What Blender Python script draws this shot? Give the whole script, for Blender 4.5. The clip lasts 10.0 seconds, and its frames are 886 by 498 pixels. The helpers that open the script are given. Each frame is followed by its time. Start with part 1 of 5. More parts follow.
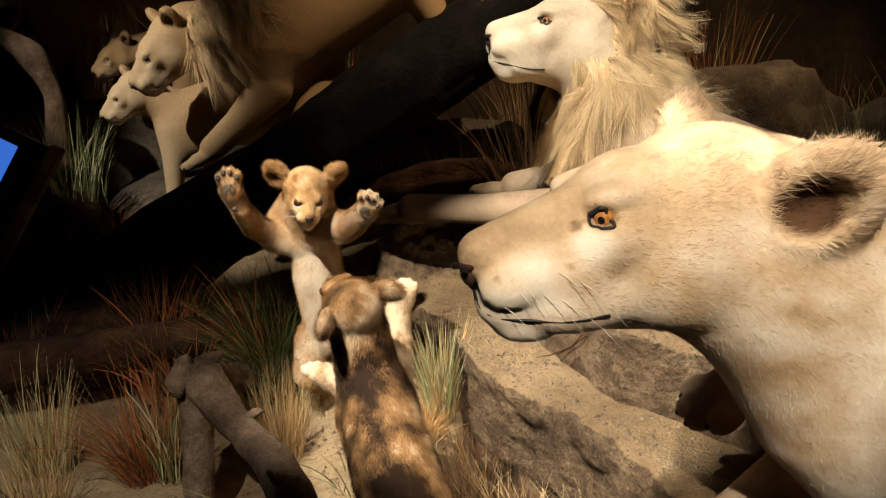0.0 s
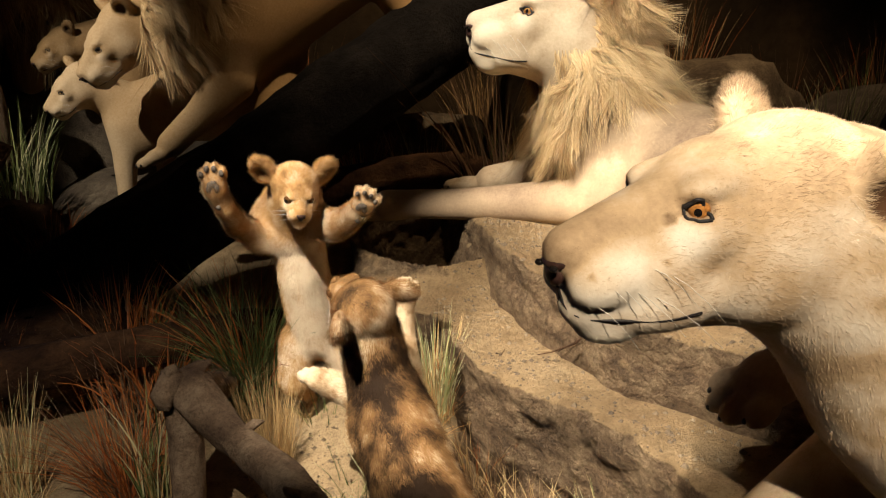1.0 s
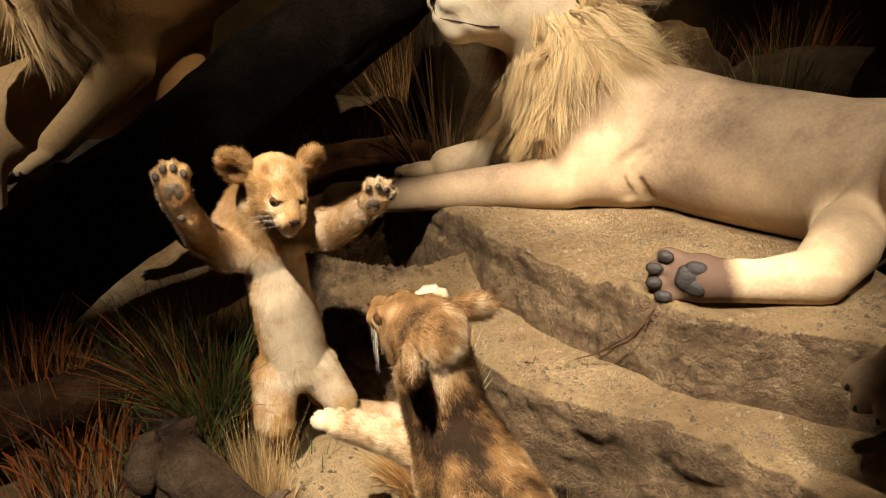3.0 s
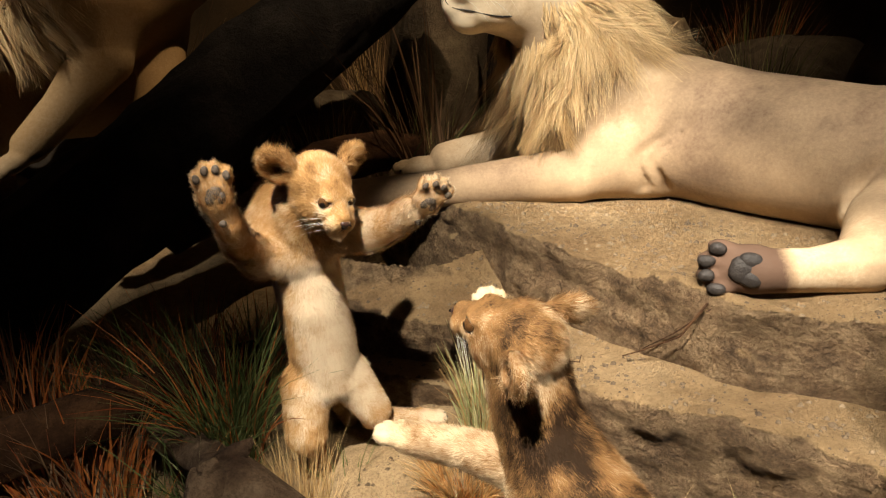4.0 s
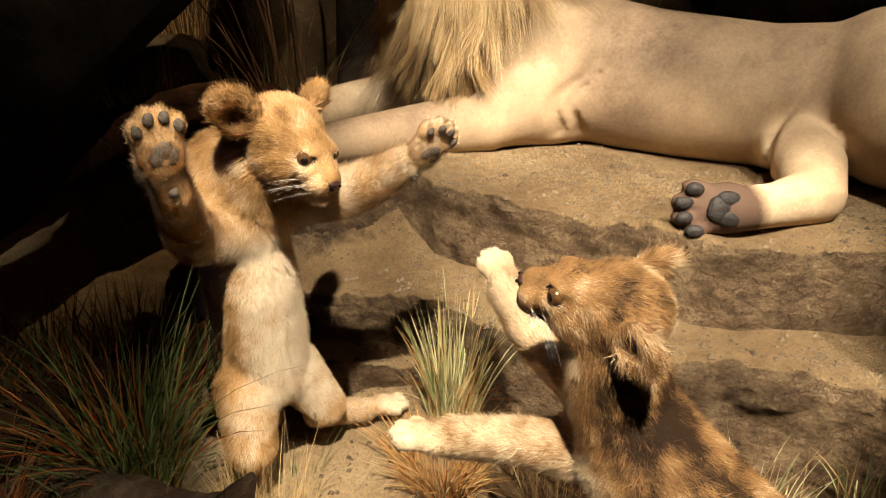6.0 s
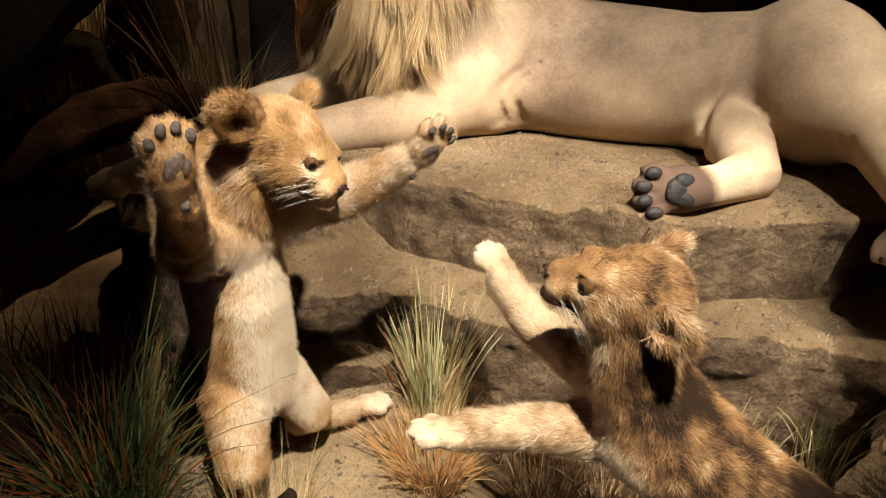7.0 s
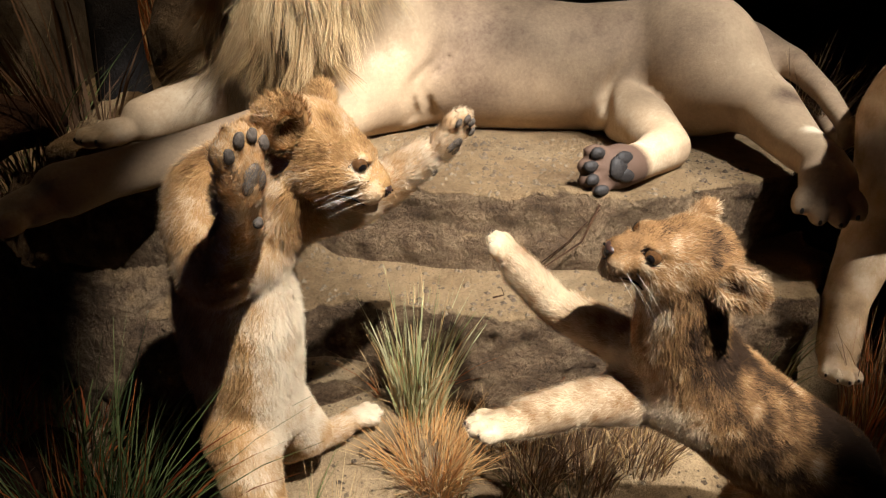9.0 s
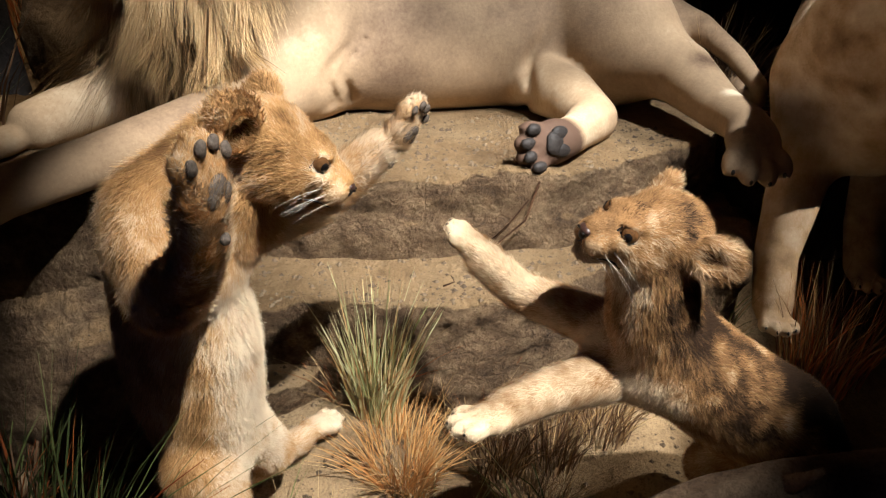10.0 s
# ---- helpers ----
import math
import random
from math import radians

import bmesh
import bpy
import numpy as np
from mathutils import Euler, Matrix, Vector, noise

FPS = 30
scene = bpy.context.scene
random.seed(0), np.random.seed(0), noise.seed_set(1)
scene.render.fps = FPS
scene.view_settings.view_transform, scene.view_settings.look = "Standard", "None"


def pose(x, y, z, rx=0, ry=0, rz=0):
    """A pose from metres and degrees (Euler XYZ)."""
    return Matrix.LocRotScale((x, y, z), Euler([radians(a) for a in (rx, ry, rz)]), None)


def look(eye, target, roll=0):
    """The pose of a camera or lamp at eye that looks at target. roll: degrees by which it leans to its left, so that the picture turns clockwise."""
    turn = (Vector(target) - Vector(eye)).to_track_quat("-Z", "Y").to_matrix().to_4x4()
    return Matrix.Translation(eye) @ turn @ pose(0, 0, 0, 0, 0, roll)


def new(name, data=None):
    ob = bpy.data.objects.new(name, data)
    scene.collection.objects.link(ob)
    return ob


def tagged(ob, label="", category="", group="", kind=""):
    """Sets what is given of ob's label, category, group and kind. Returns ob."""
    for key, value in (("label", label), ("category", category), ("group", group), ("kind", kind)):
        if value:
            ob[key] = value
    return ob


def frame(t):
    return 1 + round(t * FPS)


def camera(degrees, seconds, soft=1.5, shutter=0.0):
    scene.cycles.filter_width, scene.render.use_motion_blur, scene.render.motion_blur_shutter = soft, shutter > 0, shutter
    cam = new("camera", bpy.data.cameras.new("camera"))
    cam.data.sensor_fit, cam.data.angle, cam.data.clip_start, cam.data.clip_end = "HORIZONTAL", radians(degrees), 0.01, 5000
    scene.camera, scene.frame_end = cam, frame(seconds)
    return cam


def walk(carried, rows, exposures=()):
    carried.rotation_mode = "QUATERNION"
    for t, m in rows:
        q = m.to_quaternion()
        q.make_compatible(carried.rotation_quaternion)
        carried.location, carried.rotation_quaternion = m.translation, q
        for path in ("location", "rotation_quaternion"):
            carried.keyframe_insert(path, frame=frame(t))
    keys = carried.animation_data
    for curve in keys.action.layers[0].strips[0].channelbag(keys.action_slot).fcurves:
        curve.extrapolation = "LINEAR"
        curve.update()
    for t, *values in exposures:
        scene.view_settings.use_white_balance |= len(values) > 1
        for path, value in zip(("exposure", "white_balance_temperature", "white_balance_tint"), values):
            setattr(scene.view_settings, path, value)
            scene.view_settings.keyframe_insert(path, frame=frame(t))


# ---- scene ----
U = 1.25  # plan units to metres
cam = camera(64.7, 10.0, 1.2)
METRES, EYE, TILT, LEAN, TURN = 1.8 * U, 0.85 * U, -18.0, 1.8, 0.0
ROWS = [
    (0.0, 0.0, 0.0, 0.0, -0.0, 0.0, -0.0),
    (0.5, -0.0364, 0.0181, 0.0015, -1.8, -0.23, 0.13),
    (1.0, -0.0781, 0.0351, 0.002, -5.18, -0.39, 1.1),
    (1.5, -0.121, 0.0586, 0.0008, -8.15, -0.16, 2.18),
    (2.0, -0.1487, 0.0992, 0.0026, -10.79, -0.29, 3.19),
    (2.5, -0.1827, 0.1613, 0.0098, -13.78, -1.26, 4.44),
    (4.0, -0.3203, 0.2814, 0.0404, -21.26, -3.16, 7.18),
    (4.5, -0.3631, 0.3082, 0.0434, -25.09, -3.56, 7.33),
    (5.0, -0.3895, 0.3554, 0.0477, -28.87, -4.09, 7.26),
    (5.5, -0.4131, 0.4209, 0.0528, -33.58, -6.08, 8.29),
    (6.0, -0.4277, 0.4678, 0.0608, -39.53, -9.31, 9.63),
    (7.5, -0.5329, 0.5485, 0.0928, -52.82, -12.46, 12.32),
    (8.0, -0.5713, 0.5765, 0.0978, -56.55, -13.19, 12.78),
    (8.5, -0.5785, 0.6158, 0.1028, -61.43, -14.19, 13.15),
    (9.0, -0.5708, 0.6673, 0.1162, -66.28, -15.89, 14.46),
    (9.5, -0.5634, 0.6933, 0.1227, -71.34, -18.29, 15.57),
    (10.0, -0.5588, 0.7178, 0.1311, -75.83, -20.18, 16.89),
]
EXPOSURES = [(0.0, 0.05, 5950, 10), (2.5, 0.05, 6500, 10), (4.5, 0.05, 6200, 10), (6.0, 0.05, 6550, 10), (7.5, 0.0, 5600, 10), (10.0, 0.0, 5450, 10)]
walk(cam, [(t, pose(0, 0, EYE, TILT, LEAN, TURN) @ pose(METRES * x, METRES * y, METRES * z, 90 + pitch, roll, yaw)) for t, x, y, z, yaw, pitch, roll in ROWS], EXPOSURES)

# ---- light: gallery spotlights in the dark ceiling and two added fills, no daylight ----
world = bpy.data.worlds.new("gallery_dark")
scene.world = world
world.use_nodes = True
world.node_tree.nodes["Background"].inputs[0].default_value = (0.5, 0.4, 0.3, 1)
world.node_tree.nodes["Background"].inputs[1].default_value = 0.012


def spot(name, at, target, watts, degrees, blend, colour, radius=0.03):
    data = bpy.data.lights.new(name, "SPOT")
    data.energy, data.spot_size, data.spot_blend = watts, radians(degrees), blend
    data.color, data.shadow_soft_size = colour, radius
    ob = new(name, data)
    ob.matrix_world = look(Vector(at) * U, Vector(target) * U)
    return ob


WARM = (1.0, 0.87, 0.69)
spot("spotlight_cubs", (-1.02, 0.42, 2.6), (0.15, 1.66, 0.05), 1280, 26, 0.35, WARM)
spot("spotlight_mane", (-0.65, 0.6, 2.7), (0.50, 2.18, 0.6), 900, 20, 0.5, (1.0, 0.88, 0.70))
spot("spotlight_flank", (-0.22, 0.05, 2.75), (0.60, 1.44, 0.22), 860, 26, 0.5, (1.0, 0.89, 0.73))
spot("spotlight_lioness", (-0.10, -1.05, 2.35), (0.20, 0.73, 0.60), 560, 17, 0.5, (1.0, 0.82, 0.60))
spot("spotlight_pride", (-2.2, 1.3, 2.6), (-1.25, 3.0, 0.62), 500, 23, 0.7, WARM)
# two added fills without a known source, to lift the dim backdrop
spot("fill_back", (0.5, 2.2, 2.7), (0.0, 3.8, 0.2), 240, 60, 0.9, (1.0, 0.72, 0.42))
spot("fill_thicket", (1.2, 2.2, 2.7), (1.6, 3.8, 0.4), 170, 60, 0.9, (1.0, 0.72, 0.42))
spot("spotlight_grass", (-0.60, -0.45, 2.6), (-0.88, 1.55, -0.2), 420, 24, 0.9, WARM)


# ---- materials ----
def material(name):
    m = bpy.data.materials.new(name)
    m.use_nodes = True
    return m, m.node_tree.nodes, m.node_tree.links, m.node_tree.nodes["Principled BSDF"]


def ramp_of(nodes, stops):
    r = nodes.new("ShaderNodeValToRGB")
    while len(r.color_ramp.elements) < len(stops):
        r.color_ramp.elements.new(0.5)
    for e, (at, c) in zip(r.color_ramp.elements, stops):
        e.position, e.color = at, (*c, 1)
    return r


def noise_of(nodes, links, scale, detail=5, rough=0.6, stretch=None):
    co = nodes.new("ShaderNodeTexCoord")
    n = nodes.new("ShaderNodeTexNoise")
    n.inputs["Scale"].default_value, n.inputs["Detail"].default_value, n.inputs["Roughness"].default_value = scale, detail, rough
    if stretch:
        mp = nodes.new("ShaderNodeMapping")
        mp.inputs["Scale"].default_value = stretch
        links.new(co.outputs["Object"], mp.inputs[0])
        links.new(mp.outputs[0], n.inputs["Vector"])
    else:
        links.new(co.outputs["Object"], n.inputs["Vector"])
    return n


def mixed(nodes, links, a, b, fac, kind="MIX"):
    m = nodes.new("ShaderNodeMix")
    m.data_type, m.blend_type = "RGBA", kind
    for slot, v in ((0, fac), (6, a), (7, b)):
        if isinstance(v, (int, float)):
            m.inputs[slot].default_value = v
        elif isinstance(v, tuple):
            m.inputs[slot].default_value = (*v, 1)
        else:
            links.new(v, m.inputs[slot])
    return m.outputs[2]


def bumped(nodes, links, bsdf, height, strength, distance):
    b = nodes.new("ShaderNodeBump")
    b.inputs["Strength"].default_value, b.inputs["Distance"].default_value = strength, distance
    links.new(height, b.inputs["Height"])
    links.new(b.outputs[0], bsdf.inputs["Normal"])


def fur_material(name, dark, mid, pale, blotch=6.0, patch=0.25, vary=0.34, relief=0.004):
    """Coat: the tone attribute runs from dark (0) over mid (0.5) to pale (1); blotches and single hairs vary it."""
    m, nodes, links, bsdf = material(name)
    at = nodes.new("ShaderNodeAttribute")
    at.attribute_name = "tone"
    big = noise_of(nodes, links, blotch, 4, 0.6)
    fine = noise_of(nodes, links, 90, 3, 0.7)
    geo = nodes.new("ShaderNodeNewGeometry")
    add = nodes.new("ShaderNodeMath")
    add.operation = "MULTIPLY_ADD"
    links.new(big.outputs[0], add.inputs[0])
    add.inputs[1].default_value = patch
    links.new(at.outputs["Fac"], add.inputs[2])
    add2 = nodes.new("ShaderNodeMath")
    add2.operation = "MULTIPLY_ADD"
    links.new(fine.outputs[0], add2.inputs[0])
    add2.inputs[1].default_value = 0.3
    links.new(add.outputs[0], add2.inputs[2])
    add3 = nodes.new("ShaderNodeMath")
    add3.operation = "MULTIPLY_ADD"
    links.new(geo.outputs["Random Per Island"], add3.inputs[0])
    add3.inputs[1].default_value = vary
    links.new(add2.outputs[0], add3.inputs[2])
    sub = nodes.new("ShaderNodeMath")
    sub.operation = "SUBTRACT"
    links.new(add3.outputs[0], sub.inputs[0])
    sub.inputs[1].default_value = patch * 0.5 + 0.15 + vary * 0.5
    r = ramp_of(nodes, [(0.0, dark), (0.5, mid), (1.0, pale)])
    links.new(sub.outputs[0], r.inputs[0])
    links.new(r.outputs[0], bsdf.inputs["Base Color"])
    bsdf.inputs["Roughness"].default_value = 0.75
    bsdf.inputs["Specular IOR Level"].default_value = 0.2
    bumped(nodes, links, bsdf, fine.outputs[0], 0.5, relief)
    return m


def plain_material(name, colour, rough=0.5, spread=0.25, scale=40, bump=0.002, spec=0.5):
    m, nodes, links, bsdf = material(name)
    n = noise_of(nodes, links, scale)
    lo = tuple(c * (1 - spread) for c in colour)
    hi = tuple(min(1, c * (1 + spread)) for c in colour)
    r = ramp_of(nodes, [(0.3, lo), (0.7, hi)])
    links.new(n.outputs[0], r.inputs[0])
    links.new(r.outputs[0], bsdf.inputs["Base Color"])
    bsdf.inputs["Roughness"].default_value = rough
    bsdf.inputs["Specular IOR Level"].default_value = spec
    if bump:
        bumped(nodes, links, bsdf, n.outputs[0], 0.6, bump)
    return m


def earth_material(name, dark, mid, pale, scale=3.0, bump=0.01):
    m, nodes, links, bsdf = material(name)
    big, small, grit = noise_of(nodes, links, scale, 6), noise_of(nodes, links, scale * 9, 6, 0.7), noise_of(nodes, links, 160, 4, 0.7)
    r = ramp_of(nodes, [(0.32, dark), (0.5, mid), (0.68, pale)])
    links.new(big.outputs[0], r.inputs[0])
    r2 = ramp_of(nodes, [(0.28, (0.6, 0.58, 0.55)), (0.55, (1, 1, 1)), (0.75, (1.2, 1.17, 1.1))])
    links.new(small.outputs[0], r2.inputs[0])
    c = mixed(nodes, links, r.outputs[0], r2.outputs[0], 0.8, "MULTIPLY")
    r3 = ramp_of(nodes, [(0.36, (0.5, 0.47, 0.42)), (0.5, (1, 1, 1)), (0.7, (1.2, 1.18, 1.1))])
    links.new(grit.outputs[0], r3.inputs[0])
    c = mixed(nodes, links, c, r3.outputs[0], 0.6, "MULTIPLY")
    links.new(c, bsdf.inputs["Base Color"])
    bsdf.inputs["Roughness"].default_value = 0.9
    bsdf.inputs["Specular IOR Level"].default_value = 0.15
    both = nodes.new("ShaderNodeMath")
    both.operation = "MULTIPLY_ADD"
    links.new(grit.outputs[0], both.inputs[0])
    both.inputs[1].default_value = 0.35
    links.new(small.outputs[0], both.inputs[2])
    bumped(nodes, links, bsdf, both.outputs[0], 0.9, bump)
    return m


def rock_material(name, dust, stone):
    """Broken stone: upper faces carry dust, by the tone attribute (1: dusty); the sides' shade is painted into the
    stone colours.
    """
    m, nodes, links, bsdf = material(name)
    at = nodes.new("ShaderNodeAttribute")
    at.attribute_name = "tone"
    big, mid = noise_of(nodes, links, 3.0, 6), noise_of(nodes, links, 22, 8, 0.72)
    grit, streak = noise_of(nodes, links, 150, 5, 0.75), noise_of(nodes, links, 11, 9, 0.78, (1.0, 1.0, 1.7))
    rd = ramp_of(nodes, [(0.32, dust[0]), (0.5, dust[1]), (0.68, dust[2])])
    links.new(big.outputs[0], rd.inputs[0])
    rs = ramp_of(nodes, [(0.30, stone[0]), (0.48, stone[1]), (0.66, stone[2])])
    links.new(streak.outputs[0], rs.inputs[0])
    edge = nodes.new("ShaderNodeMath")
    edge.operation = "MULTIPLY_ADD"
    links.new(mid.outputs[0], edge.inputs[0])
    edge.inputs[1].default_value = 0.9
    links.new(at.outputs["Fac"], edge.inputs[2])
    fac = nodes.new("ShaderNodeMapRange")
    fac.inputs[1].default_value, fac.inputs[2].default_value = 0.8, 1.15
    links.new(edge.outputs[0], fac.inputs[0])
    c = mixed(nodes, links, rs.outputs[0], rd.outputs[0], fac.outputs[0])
    r2 = ramp_of(nodes, [(0.30, (0.62, 0.6, 0.57)), (0.52, (1, 1, 1)), (0.75, (1.22, 1.18, 1.12))])
    links.new(mid.outputs[0], r2.inputs[0])
    c = mixed(nodes, links, c, r2.outputs[0], 0.8, "MULTIPLY")
    r3 = ramp_of(nodes, [(0.34, (0.6, 0.57, 0.52)), (0.5, (1, 1, 1)), (0.7, (1.15, 1.13, 1.08))])
    links.new(grit.outputs[0], r3.inputs[0])
    c = mixed(nodes, links, c, r3.outputs[0], 0.55, "MULTIPLY")
    links.new(c, bsdf.inputs["Base Color"])
    bsdf.inputs["Roughness"].default_value = 0.88
    bsdf.inputs["Specular IOR Level"].default_value = 0.2
    h = nodes.new("ShaderNodeMath")
    h.operation = "MULTIPLY_ADD"
    links.new(grit.outputs[0], h.inputs[0])
    h.inputs[1].default_value = 0.5
    links.new(mid.outputs[0], h.inputs[2])
    h2 = nodes.new("ShaderNodeMath")
    h2.operation = "MULTIPLY_ADD"
    links.new(streak.outputs[0], h2.inputs[0])
    h2.inputs[1].default_value = 0.7
    links.new(h.outputs[0], h2.inputs[2])
    cells = nodes.new("ShaderNodeTexVoronoi")
    cells.feature = "DISTANCE_TO_EDGE"
    cells.inputs["Scale"].default_value = 26
    warp = nodes.new("ShaderNodeVectorMath")
    warp.operation = "MULTIPLY_ADD"
    links.new(mid.outputs["Color"], warp.inputs[0])
    warp.inputs[1].default_value = (0.06, 0.06, 0.06)
    where = nodes.new("ShaderNodeNewGeometry")
    links.new(where.outputs["Position"], warp.inputs[2])
    links.new(warp.outputs[0], cells.inputs["Vector"])
    crack = nodes.new("ShaderNodeMapRange")
    crack.inputs[1].default_value, crack.inputs[2].default_value, crack.inputs[3].default_value = 0.0, 0.16, -0.35
    crack.inputs[4].default_value = 0.0
    links.new(cells.outputs["Distance"], crack.inputs[0])
    bare = nodes.new("ShaderNodeMath")
    bare.operation = "SUBTRACT"
    bare.inputs[0].default_value = 1.15
    links.new(fac.outputs[0], bare.inputs[1])
    h3 = nodes.new("ShaderNodeMath")
    h3.operation = "MULTIPLY_ADD"
    links.new(crack.outputs[0], h3.inputs[0])
    links.new(bare.outputs[0], h3.inputs[1])
    links.new(h2.outputs[0], h3.inputs[2])
    bumped(nodes, links, bsdf, h3.outputs[0], 1.0, 0.034)
    return m


def blade_material(name, low, high):
    m, nodes, links, bsdf = material(name)
    geo = nodes.new("ShaderNodeNewGeometry")
    r = ramp_of(nodes, [(0.0, low), (1.0, high)])
    links.new(geo.outputs["Random Per Island"], r.inputs[0])
    n = noise_of(nodes, links, 30)
    c = mixed(nodes, links, r.outputs[0], n.outputs[0], 0.25, "OVERLAY")
    links.new(c, bsdf.inputs["Base Color"])
    bsdf.inputs["Roughness"].default_value = 0.55
    bsdf.inputs["Specular IOR Level"].default_value = 0.3
    return m


CUB_FUR = fur_material("cub_fur", (0.11, 0.048, 0.018), (0.50, 0.285, 0.105), (0.80, 0.67, 0.48), 16, 0.45)
CUB_DARK_FUR = fur_material("cub_dark_fur", (0.035, 0.018, 0.008), (0.36, 0.195, 0.075), (0.80, 0.64, 0.42), 18, 0.6, 0.34)
LIONESS_FUR = fur_material("lioness_fur", (0.10, 0.05, 0.022), (0.57, 0.405, 0.235), (0.90, 0.80, 0.64), 9, 0.34, 0.16, 0.0012)
LION_FUR = fur_material("lion_fur", (0.10, 0.06, 0.04), (0.42, 0.30, 0.182), (0.80, 0.68, 0.49), 5, 0.26, 0.22, 0.0018)
MANE = fur_material("mane_hair", (0.06, 0.033, 0.016), (0.50, 0.32, 0.14), (0.78, 0.60, 0.34), 8, 0.3)
DIM_FUR = fur_material("tawny_fur", (0.10, 0.055, 0.022), (0.40, 0.25, 0.11), (0.72, 0.56, 0.36), 6, 0.25)
NOSE = plain_material("nose_leather", (0.05, 0.024, 0.018), 0.38, 0.3, 90, 0.001)
PAD = plain_material("paw_pad_leather", (0.021, 0.017, 0.015), 0.6, 0.5, 140, 0.004, 0.35)
LIP = plain_material("dark_lip", (0.012, 0.009, 0.008), 0.6, 0.3, 60, 0.0)
BROWN_EYE = plain_material("brown_glass_eye", (0.10, 0.048, 0.018), 0.06, 0.4, 200, 0.0)
CUB_PAD = plain_material("cub_pad_leather", (0.10, 0.078, 0.06), 0.6, 0.5, 160, 0.004, 0.3)
AMBER = plain_material("amber_glass_eye", (0.42, 0.18, 0.045), 0.08, 0.4, 200, 0.0)
PUPIL = plain_material("black_glass_eye", (0.01, 0.008, 0.007), 0.08, 0.3, 200, 0.0)
WHISKER = plain_material("whisker", (0.8, 0.75, 0.65), 0.4, 0.1, 50, 0.0)
EARTH = earth_material("sandy_earth", (0.19, 0.125, 0.065), (0.33, 0.235, 0.13), (0.42, 0.31, 0.18), 3.0, 0.012)
ROCK = earth_material("sandstone", (0.10, 0.072, 0.05), (0.20, 0.145, 0.092), (0.34, 0.26, 0.165), 5.0, 0.016)
# second colour set is darkened to hold the shade of the side faces
LEDGE = rock_material("dusty_shaded_sandstone", ((0.24, 0.15, 0.074), (0.37, 0.25, 0.128), (0.46, 0.33, 0.185)), ((0.055, 0.034, 0.021), (0.18, 0.116, 0.064), (0.35, 0.245, 0.14)))
DARK_ROCK = earth_material("dark_rock", (0.05, 0.04, 0.03), (0.11, 0.085, 0.06), (0.2, 0.16, 0.11), 3.0, 0.02)
CHAR = earth_material("charred_bark", (0.008, 0.007, 0.007), (0.014, 0.012, 0.012), (0.03, 0.026, 0.025), 5.0, 0.02)
BARK = earth_material("brown_bark", (0.022, 0.010, 0.005), (0.06, 0.028, 0.013), (0.13, 0.066, 0.03), 6.0, 0.02)
PALE_WOOD = earth_material("weathered_wood", (0.075, 0.045, 0.028), (0.18, 0.12, 0.075), (0.32, 0.23, 0.15), 7.0, 0.016)
GREEN = blade_material("green_grass", (0.035, 0.06, 0.014), (0.19, 0.22, 0.07))
STRAW = blade_material("straw_grass", (0.36, 0.21, 0.075), (0.70, 0.50, 0.24))
ORANGE_STRAW = blade_material("orange_straw_grass", (0.48, 0.22, 0.06), (0.80, 0.48, 0.18))
RUST = blade_material("rust_grass", (0.24, 0.05, 0.012), (0.55, 0.19, 0.045))
PALE_GREEN = blade_material("pale_green_grass", (0.26, 0.29, 0.10), (0.72, 0.66, 0.38))
REED = blade_material("brown_reed", (0.09, 0.05, 0.025), (0.24, 0.14, 0.075))
WALL = earth_material("dark_backdrop", (0.03, 0.02, 0.012), (0.06, 0.04, 0.022), (0.11, 0.07, 0.035), 1.2, 0.01)
BLACK = plain_material("black_metal", (0.012, 0.012, 0.013), 0.45, 0.3, 60, 0.0005)
CEILING = plain_material("dark_ceiling", (0.012, 0.011, 0.01), 0.9, 0.3, 5, 0.0)
CARPET = plain_material("dark_carpet", (0.02, 0.018, 0.017), 0.95, 0.4, 90, 0.002)


# ---- mesh helpers ----
LATTICE = np.random.default_rng(7).random((32, 32, 32))


def smooth_noise(p, scale):
    """Value noise in -1..1 at the points p."""
    q = np.asarray(p) * scale
    i = np.floor(q).astype(int)
    f = q - i
    f = f * f * (3 - 2 * f)
    out = 0
    for a in (0, 1):
        for b in (0, 1):
            for c in (0, 1):
                w = (f[..., 0] if a else 1 - f[..., 0]) * (f[..., 1] if b else 1 - f[..., 1]) * (f[..., 2] if c else 1 - f[..., 2])
                out = out + w * LATTICE[(i[..., 0] + a) % 32, (i[..., 1] + b) % 32, (i[..., 2] + c) % 32]
    return out * 2 - 1


SPIN = np.array(Euler((0.7, 0.5, 1.1)).to_matrix())


def fractal(p, scale, octaves=4):
    q, out = np.asarray(p) @ SPIN, 0
    for k in range(octaves):
        out = out + smooth_noise(q + 7.3 * k, scale * 2 ** k) / 2 ** k
        q = q @ SPIN
    return out


